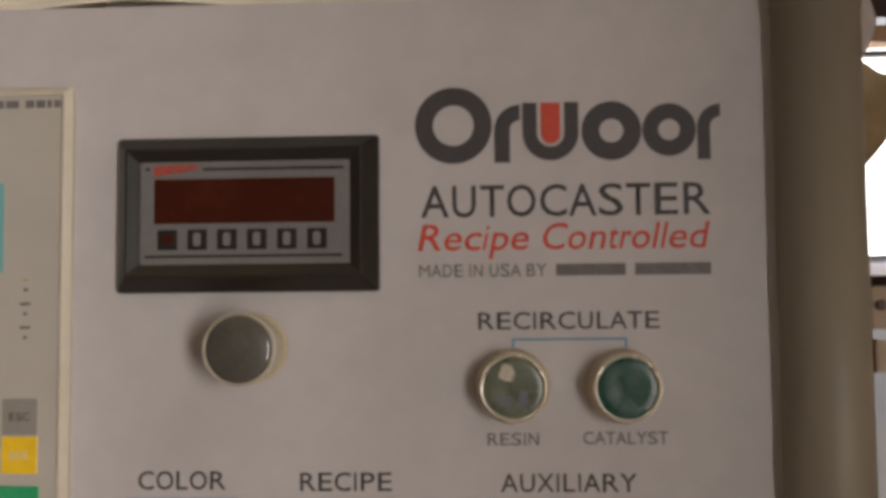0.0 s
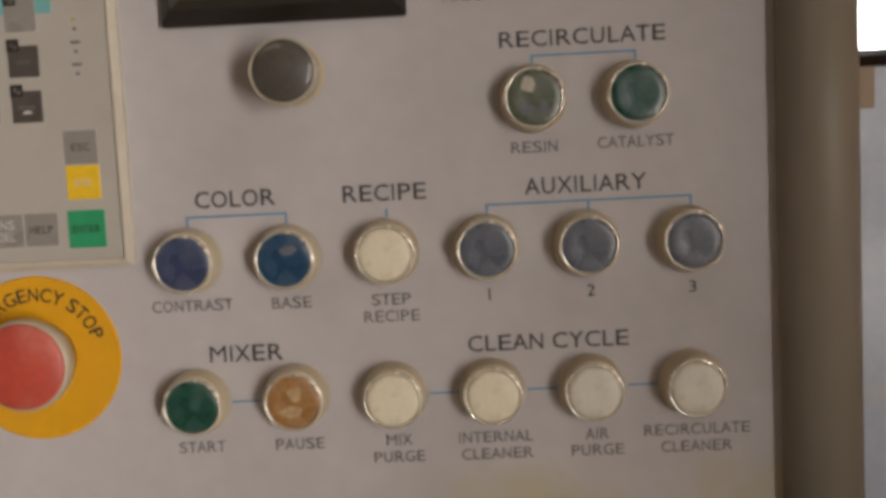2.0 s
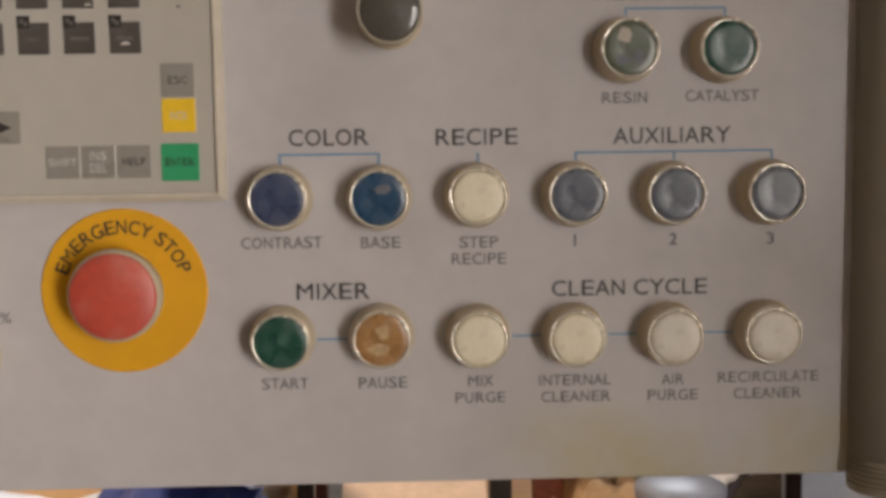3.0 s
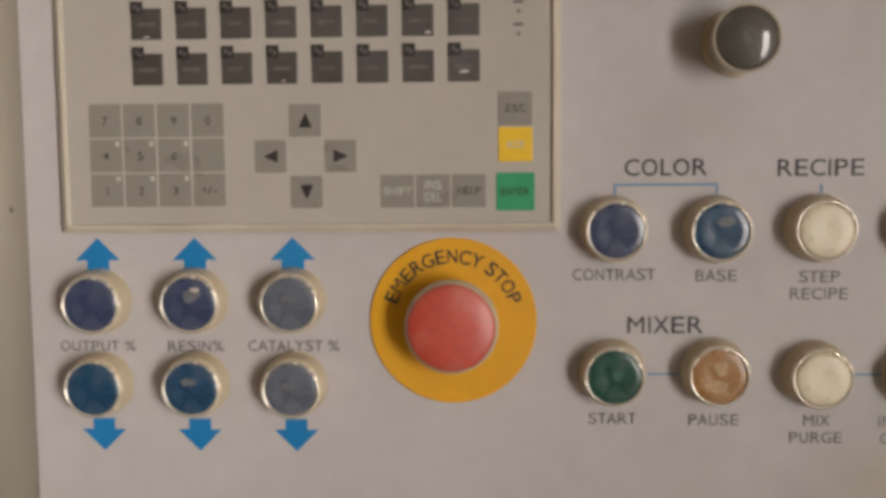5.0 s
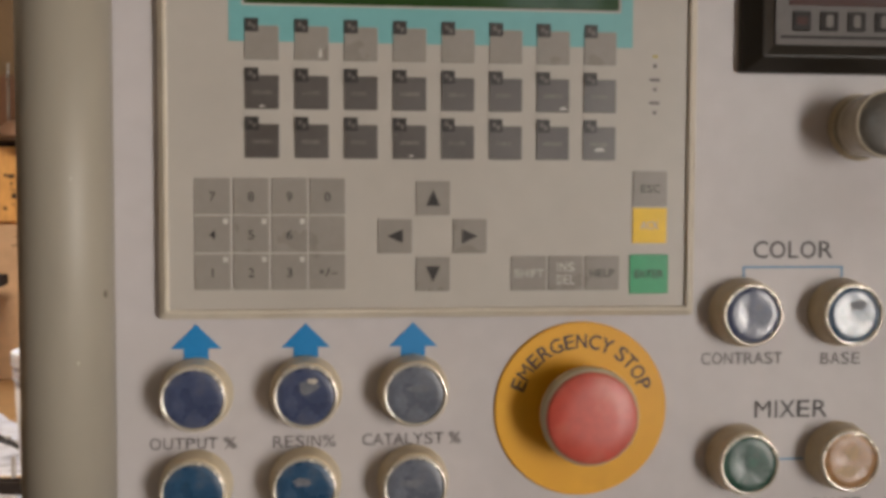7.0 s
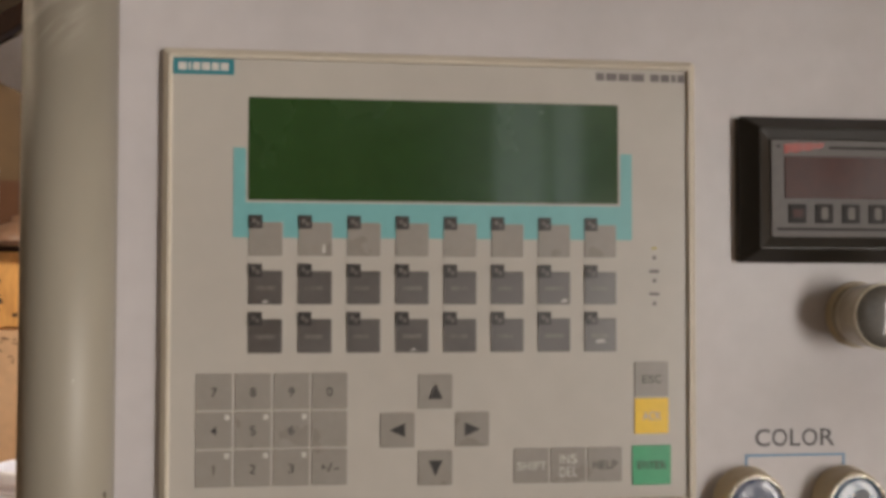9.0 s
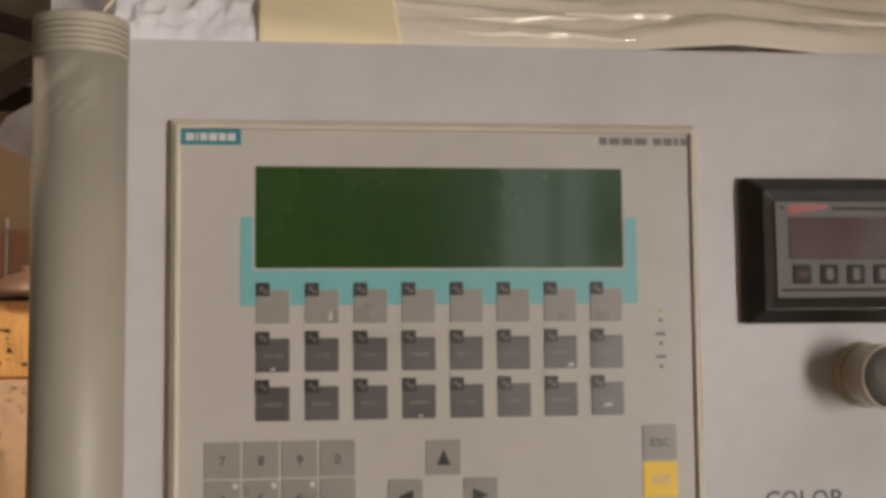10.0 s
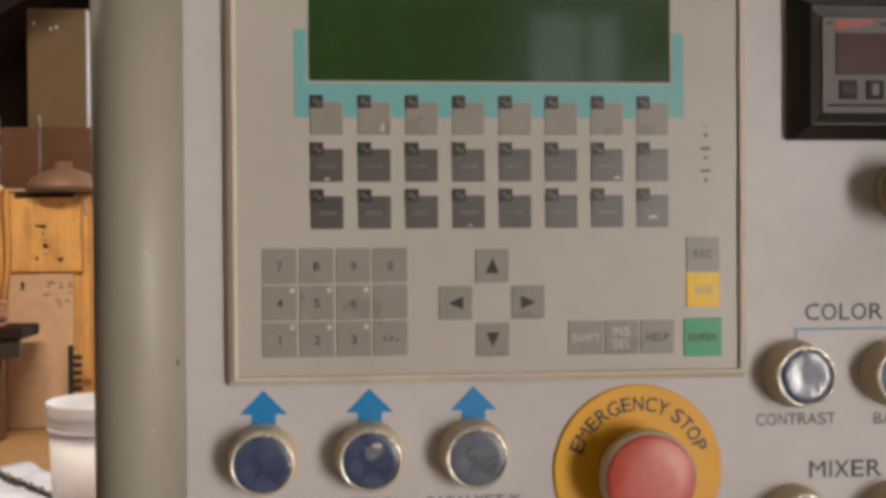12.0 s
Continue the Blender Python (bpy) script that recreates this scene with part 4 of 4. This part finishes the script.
# shelf stand with a coil of rope and hanging strips
stand = base("shelf_stand", -1.16, 2.82, 0.72, "dark low shelf stand on the bench", "shelf")
part("shelf_board", box(-0.30, 0.275, -0.10, 0.09, 0.30, 0.335, bevel=0.004), B["beam"], stand)
part("apron", box(-0.29, 0.265, -0.09, -0.07, 0.245, 0.299), B["dark"], stand)
for x in (-0.28, 0.165):
    part("leg", box(x, x + 0.045, -0.069, -0.03, 0, 0.299, bevel=0.004), B["brown_panel"], stand)
rope = base("rope_coil", -1.03, 2.80, 1.055, "salmon rope coiled on the dark shelf", "rope")
bm = bmesh.new()
for k in range(7):
    R, zc = 0.075 - 0.006 * (k % 3), 0.008 + 0.011 * k
    ring = []
    for i in range(36):
        a = 2 * math.pi * i / 36
        rr = R + 0.008 * math.sin(3 * a + k)
        c = Vector((rr * math.cos(a), rr * 0.7 * math.sin(a), zc + 0.006 * math.sin(2 * a + k * 1.7)))
        ring.append([bm.verts.new(c + Vector((0.006 * math.cos(b) * math.cos(a), 0.006 * math.cos(b) * math.sin(a), 0.006 * math.sin(b)))) for b in (0, 1.05, 2.1, 3.14, 4.2, 5.25)])
    for i in range(36):
        p, q = ring[i], ring[(i + 1) % 36]
        for j in range(6):
            bm.faces.new((p[j], p[(j + 1) % 6], q[(j + 1) % 6], q[j]))
part("rope", bm, B["rope"], rope, "", True)
strips = base("hanging_strips", -1.05, 2.94, 1.08, "bundle of tan strips hanging from the partition", "strips")
for i in range(7):
    x = -0.06 + 0.02 * i
    bm = bmesh.new()
    z0 = rnd.uniform(0.0, 0.06)
    prev = None
    for k in range(9):
        zz = 0.385 - (0.385 - z0) * k / 8
        w = 0.008 * (1 - 0.05 * k)
        dx = 0.012 * math.sin(k * 0.6 + i) * k / 8
        row = [bm.verts.new((x + dx - w, -0.01 * (i % 2), zz)), bm.verts.new((x + dx + w, -0.01 * (i % 2) - 0.004, zz)), bm.verts.new((x + dx + w, -0.01 * (i % 2) + 0.004, zz)), bm.verts.new((x + dx - w, -0.01 * (i % 2) + 0.006, zz))]
        if prev:
            for j in range(4):
                bm.faces.new((prev[j], prev[(j + 1) % 4], row[(j + 1) % 4], row[j]))
        prev = row
    part("strip", bm, B["ply"], strips)
part("rail", box(-0.08, 0.055, -0.012, 0.012, 0.38, 0.40, bevel=0.002), B["pale_ply"], strips)

# orange ladder against the partition
ladder = base("ladder", -1.44, 2.9, 0.72, "orange ladder with pale rungs leaning by the bench", "ladder")
for x in (-0.12, 0.10):
    bm = box(-0.016, 0.016, -0.012, 0.012, 0, 0.86, bevel=0.003)
    bmesh.ops.rotate(bm, verts=bm.verts, cent=(0, 0, 0), matrix=Matrix.Rotation(radians(14), 3, "Y"))
    bmesh.ops.translate(bm, verts=bm.verts, vec=(x, 0, 0))
    part("rail", bm, B["orange"], ladder)
for k in range(5):
    z = 0.14 + 0.15 * k
    dx = z * math.tan(radians(14))
    part("rung", box(-0.115 + dx, 0.105 + dx, -0.02, 0.0, z, z + 0.02, bevel=0.003), B["pale_ply"], ladder, "pale rung")

brush = base("black_holder", -0.775, 2.9, 0.72, "black toothed metal rack standing on the bench", "rack")
part("back_bar", box(-0.022, -0.008, -0.01, 0.01, 0, 0.265, bevel=0.002), B["steel"], brush)
for k in range(6):
    part("tooth", box(-0.007, 0.018, -0.008, 0.008, 0.10 + 0.024 * k, 0.115 + 0.024 * k, bevel=0.003), B["dark"], brush)

# ---- litter on the bench ----
def sheet(x, y, sx, sy, turn, z, label, material="paper", seed=0.0, amp=0.006):
    ob = solid("paper_sheet", crumple(-sx / 2, sx / 2, -sy / 2, sy / 2, 0.0008, 12, 12, amp, 9, 0.0006, seed), B[material], label, "paper", group="papers on the bench", smooth=True)
    ob.matrix_world = Matrix.Translation((x, y, z)) @ Matrix.Rotation(radians(turn), 4, "Z")
    return ob


for i, (x, y, sx, sy, turn) in enumerate(((-0.79, 2.05, 0.42, 0.55, 35), (-0.72, 1.87, 0.5, 0.4, 20), (-1.16, 2.24, 0.5, 0.5, -10), (-0.95, 1.85, 0.45, 0.4, 50),
                                             (-0.62, 1.22, 0.42, 0.34, 15), (-0.35, 1.02, 0.35, 0.3, -20), (-0.08, 1.02, 0.3, 0.28, 30), (-0.42, 1.42, 0.4, 0.3, 25), (-0.02, 1.42, 0.26, 0.4, -15), (-0.25, 1.55, 0.4, 0.3, 70))):
    sheet(x, y, sx, sy, turn, 0.7205 + 0.0042 * (i % 4), "crumpled white printed paper lying on the bench", seed=i * 3.1, amp=0.012)
rail = base("black_rail", -0.77, 2.19, 0.722, "black notched rail lying along the papers", "rail")
bm = box(-0.32, 0.32, -0.008, 0.008, 0, 0.02, bevel=0.002)
part("rail_bar", bm, B["steel"], rail)
for k in range(10):
    part("notch", box(-0.30 + 0.062 * k, -0.285 + 0.062 * k, -0.006, 0.006, 0.0202, 0.027, bevel=0.002), B["aluminium"], rail)
rail.rotation_euler = (0, 0, radians(-52))
tape = base("tape_roll", -1.02, 2.25, 0.735, "white roll of tape lying on papers", "tape")
part("tape_ring", turned([(0.035, 0), (0.06, 0), (0.06, 0.05), (0.035, 0.05), (0.035, 0.002)], cap_first=False, cap_last=False), B["pail"], tape, "", True)
bottle = base("glue_bottle", -0.905, 2.216, 0.735, "dark red squeeze bottle with a white cone nozzle on the papers", "bottle")
part("bottle_body", turned([(0.021, 0), (0.0235, 0.004), (0.0238, 0.060), (0.021, 0.068), (0.014, 0.072)], 32), B["red_can"], bottle, "", True)
part("nozzle", turned([(0.0245, 0.0685), (0.024, 0.073), (0.017, 0.085), (0.010, 0.102), (0.006, 0.122), (0.0025, 0.138)], 24), B["pail"], bottle, "white cone nozzle", True)
bm = bmesh.new()
rows = [[bm.verts.new((0.0242 * math.cos(radians(a)), 0.0242 * math.sin(radians(a)), z)) for a in range(-110, -29, 10)] for z in (0.018, 0.046)]
for k in range(8):
    bm.faces.new((rows[0][k], rows[0][k + 1], rows[1][k + 1], rows[1][k]))
part("label_sheet", bm, B["clean_paper"], bottle, "white paper label", True)
cup = base("black_cup", -0.757, 1.864, 0.735, "small black plastic cup on the papers", "cup")
part("cup_shell", turned([(0.018, 0), (0.024, 0.004), (0.030, 0.036), (0.031, 0.040), (0.028, 0.040), (0.022, 0.008)], 28), B["dark"], cup, "", True)
solid("white_bag", crumple(-0.75, -0.42, 1.28, 1.52, 0.722, 22, 16, 0.05, 9, 0.004, 21), B["newsprint"], "crumpled grey printed paper bag on the bench", "bag", smooth=True)
solid("cardboard_strip", box(-0.95, -0.30, 1.56, 1.70, 0.737, 0.742), B["cardboard"], "flat strip of brown cardboard on the bench", "cardboard")
tool = base("clamp_tool", -0.50, 1.54, 0.75, "small black clamp on the cardboard", "clamp")
part("jaw", box(-0.03, 0.03, -0.012, 0.012, 0, 0.03, bevel=0.006), B["dark"], tool)
part("screw", box(0.0, 0.008, -0.004, 0.004, 0.0302, 0.07, bevel=0.002), B["aluminium"], tool)

pail = base("plastic_pail", -0.466, 1.85, 0.729, "white plastic pail with fine ribs below its rim on the bench", "pail")
part("pail_body", turned([(0.097, 0), (0.100, 0.003), (0.1085, 0.176), (0.1065, 0.176), (0.096, 0.008)], 64), B["pail"], pail, "", True)
band = [(0.1080, 0.1765), (0.1120, 0.1775), (0.1122, 0.182), (0.1095, 0.1835), (0.1095, 0.190), (0.1122, 0.1915), (0.1122, 0.196), (0.1095, 0.1975), (0.1095, 0.204), (0.1130, 0.2055), (0.1150, 0.210), (0.1155, 0.228), (0.1140, 0.2325), (0.1105, 0.2325), (0.1080, 0.222), (0.1070, 0.1765)]
part("rim_band", turned(band, 64, False, False), B["pail"], pail, "ribbed white rim band", False)
pail.scale = (1, 1, 1.045)

solid("blue_tarp", crumple(-0.16, 0.10, 0.80, 1.40, 0.724, 22, 22, 0.06, 8, 0.004, 33), B["blue"], "crumpled shiny blue tarpaulin at the bench end", "tarpaulin", smooth=True)
solid("newspaper_heap", crumple(-0.06, 0.115, 1.0, 1.42, 0.77, 20, 20, 0.05, 14, 0.004, 39), B["paper"], "heap of white newspaper on the blue tarpaulin", "paper", smooth=True)
solid("bench_end_post", box(0.132, 0.158, 1.22, 1.26, 0, 1.0, bevel=0.003), B["steel"], "dark thin steel post at the bench end", "post")

# ---- low rack behind the panel ----
rack = base("low_rack", 0.6, 2.2, 0, "low steel rack with red-brown posts and wrapped goods", "rack")
part("deck", box(-0.42, 0.36, -0.75, 0.5, 0.28, 0.31), B["bench"], rack)
for x, m in ((-0.09, "steel"), (0.02, "rust")):
    part("post", box(x, x + (0.055 if m == "steel" else 0.075), -0.14, -0.09, 0, 1.0, bevel=0.004), B[m], rack, "red-brown steel post" if m == "rust" else "dark steel post")
for x in (-0.40, 0.32):
    for y in (-0.72, 0.45):
        part("leg", box(x, x + 0.03, y, y + 0.03, 0, 0.279), B["steel"], rack)
carton = base("cardboard_box", 0.33, 1.70, 0.312, "pale pinkish cardboard box with torn flaps", "box")
part("carton_body", box(-0.15, 0.14, -0.2, 0.15, 0, 0.24, bevel=0.004), B["pink_card"], carton)
bm = box(-0.15, 0.14, -0.08, 0.08, 0, 0.004)
bmesh.ops.rotate(bm, verts=bm.verts, cent=(0, 0, 0), matrix=Matrix.Rotation(radians(18), 3, "X"))
bmesh.ops.translate(bm, verts=bm.verts, vec=(0, -0.1, 0.27))
part("flap", bm, B["pink_card"], carton)
solid("wrapping_heap", crumple(0.66, 0.86, 1.7, 2.4, 0.312, 22, 30, 0.16, 6, 0.004, 51), B["cardboard"], "heap of brown wrapping paper on the rack", "paper", smooth=True)
solid("white_wrapping", crumple(0.93, 1.10, 1.86, 2.40, 0.312, 16, 26, 0.22, 7, 0.004, 57), B["white_cloth"], "white plastic wrapping on the rack", "wrapping", smooth=True)
drum = base("grey_drum", 0.90, 1.72, 0.312, "grey plastic drum with torn white labels", "drum")
part("drum_body", turned([(0.085, 0), (0.09, 0.004), (0.095, 0.2), (0.098, 0.205), (0.098, 0.225), (0.09, 0.23), (0.02, 0.235)], 40), B["blue_grey"], drum, "", True)
for a in (-125, -100, -62):
    bm = bmesh.new()
    pts = [[bm.verts.new((r * math.cos(radians(a + k * 7)), r * math.sin(radians(a + k * 7)), z)) for k in range(-1, 2)] for r, z in ((0.0945, 0.06), (0.0975, 0.165 + 0.001 * a % 0.02))]
    for k in range(2):
        bm.faces.new((pts[0][k], pts[0][k + 1], pts[1][k + 1], pts[1][k]))
    part("label_sheet", bm, B["paper"], drum, "torn white label")

# ---- blue-grey machine cabinet and what lies behind it ----
mach = base("machine_guard", 1.512, 1.9, 0, "blue-grey sheet metal machine guard with dark worn edge", "machine guard")
part("guard_sheet", box(-0.415, 0.5, -0.3, -0.24, 0.0, 1.415, bevel=0.006), B["guard"], mach)
part("dark_edge", box(-0.428, -0.40, -0.325, -0.301, 0.0, 1.43, bevel=0.003), B["locker"], mach, "dark edge trim")
part("top_trim", box(-0.399, 0.5, -0.325, -0.301, 1.41, 1.43, bevel=0.003), B["locker"], mach, "dark top trim")
part("corner_plate", box(-0.398, -0.33, -0.312, -0.302, 1.33, 1.42, bevel=0.002), B["tan"], mach, "grimy corner plate")
for z in (1.375, 0.9):
    part("bolt", turned([(0.010, 0), (0.010, 0.006), (0.006, 0.008)], 12), B["dark"], mach, "dark bolt").matrix_local = Matrix.Translation((-0.38, -0.3125, z)) @ Matrix.Rotation(radians(90), 4, "X")
part("hinge", box(-0.397, -0.375, -0.33, -0.302, 1.25, 1.31, bevel=0.003), B["tan"], mach, "worn hinge")

side = base("side_table", 1.65, 2.42, 0, "dark red side table piled with papers behind the machine guard", "table")
part("table_top", box(-0.6, 0.7, -0.62, 0.62, 0.680, 0.718, bevel=0.005), B["rust"], side)
for x in (-0.43, 0.58):
    for y in (-0.55, 0.52):
        part("leg", box(x, x + 0.05, y, y + 0.05, 0, 0.679, bevel=0.003), B["rust"], side)
for x, y, z, sx, sy, h, m, turn, lab in ((1.26, 2.11, 0.7185, 0.36, 0.54, 0.031, "clean_paper", 3, "stack of white printed papers on the dark red table"), (1.27, 2.23, 0.7685, 0.34, 0.40, 0.024, "bluecard", -3, "bright blue folder on the yellow folder"),
                                         (1.29, 2.29, 0.7930, 0.35, 0.38, 0.026, "clean_paper", 4, "loose white papers on the blue folder"), (1.31, 2.33, 0.8195, 0.38, 0.34, 0.028, "blue_grey", -2, "grey ring binder lying in the pile of papers"),
                                         (1.33, 2.37, 0.8480, 0.34, 0.32, 0.034, "clean_paper", 3, "stack of white papers on the grey binder")):
    pile = base("paper_stack", x, y, z, lab, "paper")
    tagged(pile, group="paper stacks")
    pile.rotation_euler[2] = radians(turn)
    n = 5 if m == "clean_paper" else 1
    for k in range(n):
        ox, oy = rnd.uniform(-0.008, 0.008), rnd.uniform(-0.008, 0.004)
        part("sheaf" if n > 1 else "cover", box(ox - sx / 2, ox + sx / 2, oy - sy / 2, oy + sy / 2, h * k / n, h * (k + 0.9) / n, bevel=0.0015), B[m], pile)
fold = solid("yellow_folder", box(-0.18, 0.17, -0.21, 0.21, 0, 0.018, bevel=0.004), M["estop_plate"], "yellow folder in the pile of papers", "folder")
fold.location = (1.27, 2.165, 0.7500)
solid("grey_sack", crumple(1.50, 1.95, 2.55, 2.95, 0.722, 20, 20, 0.30, 4, 0.01, 71, lambda u, w: 0.12 * math.sin(math.pi * u) * math.sin(math.pi * w)), B["concrete"], "slumped grey-brown sack on the side table", "sack", smooth=True)
solid("brown_crate", box(1.2, 2.6, 3.6, 4.1, 0, 1.50, bevel=0.008), B["brown_panel"], "dark brown crate below the window", "crate")
solid("crate_lid", box(1.18, 2.62, 3.58, 4.12, 1.502, 1.545, bevel=0.006), B["pail"], "pale lid on the brown crate", "lid")
# added out of view: cuts the doorway light towards the panel's right end
solid("light_blocker", box(1.21, 1.75, -1.35, -1.2, 0, 2.9), B["blocker_grey"], "unseen boarded screen added to shade the panel's right side", "wall", "structure")
solid("backdrop", box(0.5, 1.7, -4.8, -4.78, 0.9, 2.6), B["dull_glow"], "dull daylight outside the small window", "backdrop", "structure")
win2 = base("window_2", 1.055, -4.12, 1.2, "small window with a dark frame", "window")
win2["kind"] = "structure"
for x0, x1, z0, z1 in ((-0.225, 0.225, 0, 0.03), (-0.225, 0.225, 1.07, 1.1), (-0.225, -0.2, 0.03, 1.07), (0.2, 0.225, 0.03, 1.07), (0.03, 0.06, 0.03, 1.07)):
    part("window_frame", box(x0, x1, -0.03, 0.03, z0, z1), B["steel"], win2)

# ---- wrappings that lie on the housing ----
def lump(u, w):
    return 0.085 * min(1.0, w * 1.7)


white_film = base("white_film", 0, 0, 0, "crumpled white plastic film on the panel housing", "film")
part("film_sheet", crumple(-0.030, 0.052, 0.004, 0.15, 1.492, 80, 90, 0.0055, 58, 0.001, 91, lump, 1.0), B["white_cloth"], white_film, "", True)


def between(x, knots):
    for (xa, za), (xb, zb) in zip(knots, knots[1:]):
        if x <= xb:
            return za + (zb - za) * max(0.0, x - xa) / (xb - xa)
    return knots[-1][1]


def film_flap(x0, x1, low, high, y, seed, nx=40, nz=34, thick=0.0008):
    """An end of film that slips off the housing and hangs between a lower and an upper outline."""
    bm = bmesh.new()
    grid = {}
    for side in (0, 1):
        for i in range(nx + 1):
            x = x0 + (x1 - x0) * i / nx
            lo, hi = between(x, low), between(x, high)
            for j in range(nz + 1):
                z = lo + (hi - lo) * j / nz
                fold = abs(noise.noise(Vector((x * 30 + z * 24, z * 12, seed)))) + 0.5 * abs(noise.noise(Vector((x * 70 - z * 40, z * 50, seed + 5))))
                grid[side, i, j] = bm.verts.new((x, y - 0.010 * fold + thick * side, z))
    for i in range(nx):
        for j in range(nz):
            bm.faces.new([grid[0, i, j], grid[0, i + 1, j], grid[0, i + 1, j + 1], grid[0, i, j + 1]])
            bm.faces.new([grid[1, i, j], grid[1, i, j + 1], grid[1, i + 1, j + 1], grid[1, i + 1, j]])
    for i in range(nx):
        for j in (0, nz):
            bm.faces.new([grid[0, i, j], grid[1, i, j], grid[1, i + 1, j], grid[0, i + 1, j]])
    for j in range(nz):
        for i in (0, nx):
            bm.faces.new([grid[0, i, j], grid[0, i, j + 1], grid[1, i, j + 1], grid[1, i, j]])
    return bm


tip_low = [(-0.111, 1.463), (-0.089, 1.452), (-0.06, 1.446), (-0.03, 1.452)]
tip_high = [(-0.111, 1.466), (-0.103, 1.476), (-0.090, 1.484), (-0.084, 1.50), (-0.080, 1.545), (-0.078, 1.61), (-0.03, 1.61)]
part("hanging_end", film_flap(-0.111, -0.031, tip_low, tip_high, 0.114, 4.0), B["white_cloth"], white_film, "pointed end of the white film hanging behind the tube", True)
solid("foam_bolster", crumple(0.037, 0.102, 0.002, 0.14, 1.492, 36, 40, 0.006, 16, 0.002, 95, lump, 0.5), B["cream_wrap"], "cream foam bolster lying on the panel housing", "bolster", smooth=True)
film_thing = base("clear_film", 0, 0, 0, "crumpled clear plastic film on the panel housing", "film")


def draped(u, w):
    x = 0.099 + 0.486 * u
    lift = 0.0045 * max(0.0, 1 - abs(x - 0.262) / 0.05) ** 0.7
    return lump(u, w) + lift


part("film_sheet", crumple(0.099, 0.585, 0.003, 0.15, 1.4915, 200, 90, 0.0045, 60, 0.0006, 99, draped, 0.12), B["clear_wrap"], film_thing, "", True)


def pleat(x0, x1, h0, h1, r, seed):
    """A raised fold that runs along the sheet, shaped to give a glare streak; heights in millimetres above the housing.
    """
    bm = bmesh.new()
    rings = []
    for k in range(41):
        u = k / 40
        h = (h0 + (h1 - h0) * u) / 1000 + 0.002 * noise.noise(Vector((u * 5, seed, 0)))
        y = 0.003 + 0.147 * h / 0.1445 - 0.0015
        rr = r * (0.25 + math.sin(math.pi * u)) * (1 + 0.4 * noise.noise(Vector((u * 9, seed, 3)))) / 1000
        rings.append([bm.verts.new((x0 + (x1 - x0) * u, y + rr * 1.2 * math.cos(t), 1.492 + h + rr * math.sin(t))) for t in [2 * math.pi * i / 10 for i in range(10)]])
    for p, q in zip(rings, rings[1:]):
        for i in range(10):
            bm.faces.new((p[i], p[(i + 1) % 10], q[(i + 1) % 10], q[i]))
    part("glare_fold", bm, B["clear_wrap"], film_thing, "glossy raised fold standing in for a glare streak", True)


# one glossy fold for each bright glare line on the film
for s, (x0, x1, h0, h1, r) in enumerate(((0.112, 0.216, 9, 6, 1.6), (0.185, 0.262, 23, 20, 2.2), (0.245, 0.345, 21, 8, 2.4), (0.12, 0.20, 17, 20, 1.4), (0.33, 0.44, 12, 7, 2.0), (0.42, 0.57, 6, 11, 1.8), (0.30, 0.40, 24, 18, 1.5))):
    pleat(x0, x1, h0, h1, r, s * 3.7)
part("hanging_end", film_flap(0.556, 0.624, [(0.556, 1.455), (0.607, 1.474), (0.618, 1.484), (0.624, 1.50)], [(0.556, 1.56), (0.606, 1.535), (0.618, 1.52), (0.624, 1.502)], 0.088, 13.0), B["white_cloth"], film_thing, "pale end of the film hanging beside the tube", True)
ear_low = [(0.556, 1.36), (0.605, 1.406), (0.617, 1.421), (0.637, 1.446), (0.650, 1.460), (0.664, 1.473)]
ear_high = [(0.556, 1.50), (0.612, 1.492), (0.622, 1.485), (0.632, 1.477), (0.645, 1.476), (0.664, 1.475)]
solid("tan_wrap", film_flap(0.556, 0.664, ear_low, ear_high, 0.108, 23.0, thick=0.003), B["tan_foam"], "tan foam sheet end sticking out behind the tube", "wrapping", smooth=True)
cord = base("cream_cord", -0.034, 0.0, 1.507, "cream cord running from the tube top under the film", "cord")
bm = bmesh.new()
rings = []
for k in range(13):
    u = k / 12
    p = Vector((0.004 + 0.05 * u, 0.0 + 0.05 * u, -0.002 + 0.05 * math.sin(u * 1.8)))
    rings.append([bm.verts.new(p + Vector((0.0022 * math.cos(a) * 0.6, 0.0022 * math.sin(a), 0.0022 * math.cos(a)))) for a in [2 * math.pi * i / 8 for i in range(8)]])
for p, q in zip(rings, rings[1:]):
    for i in range(8):
        bm.faces.new((p[i], p[(i + 1) % 8], q[(i + 1) % 8], q[i]))
part("cord", bm, B["cream_wrap"], cord, "", True)
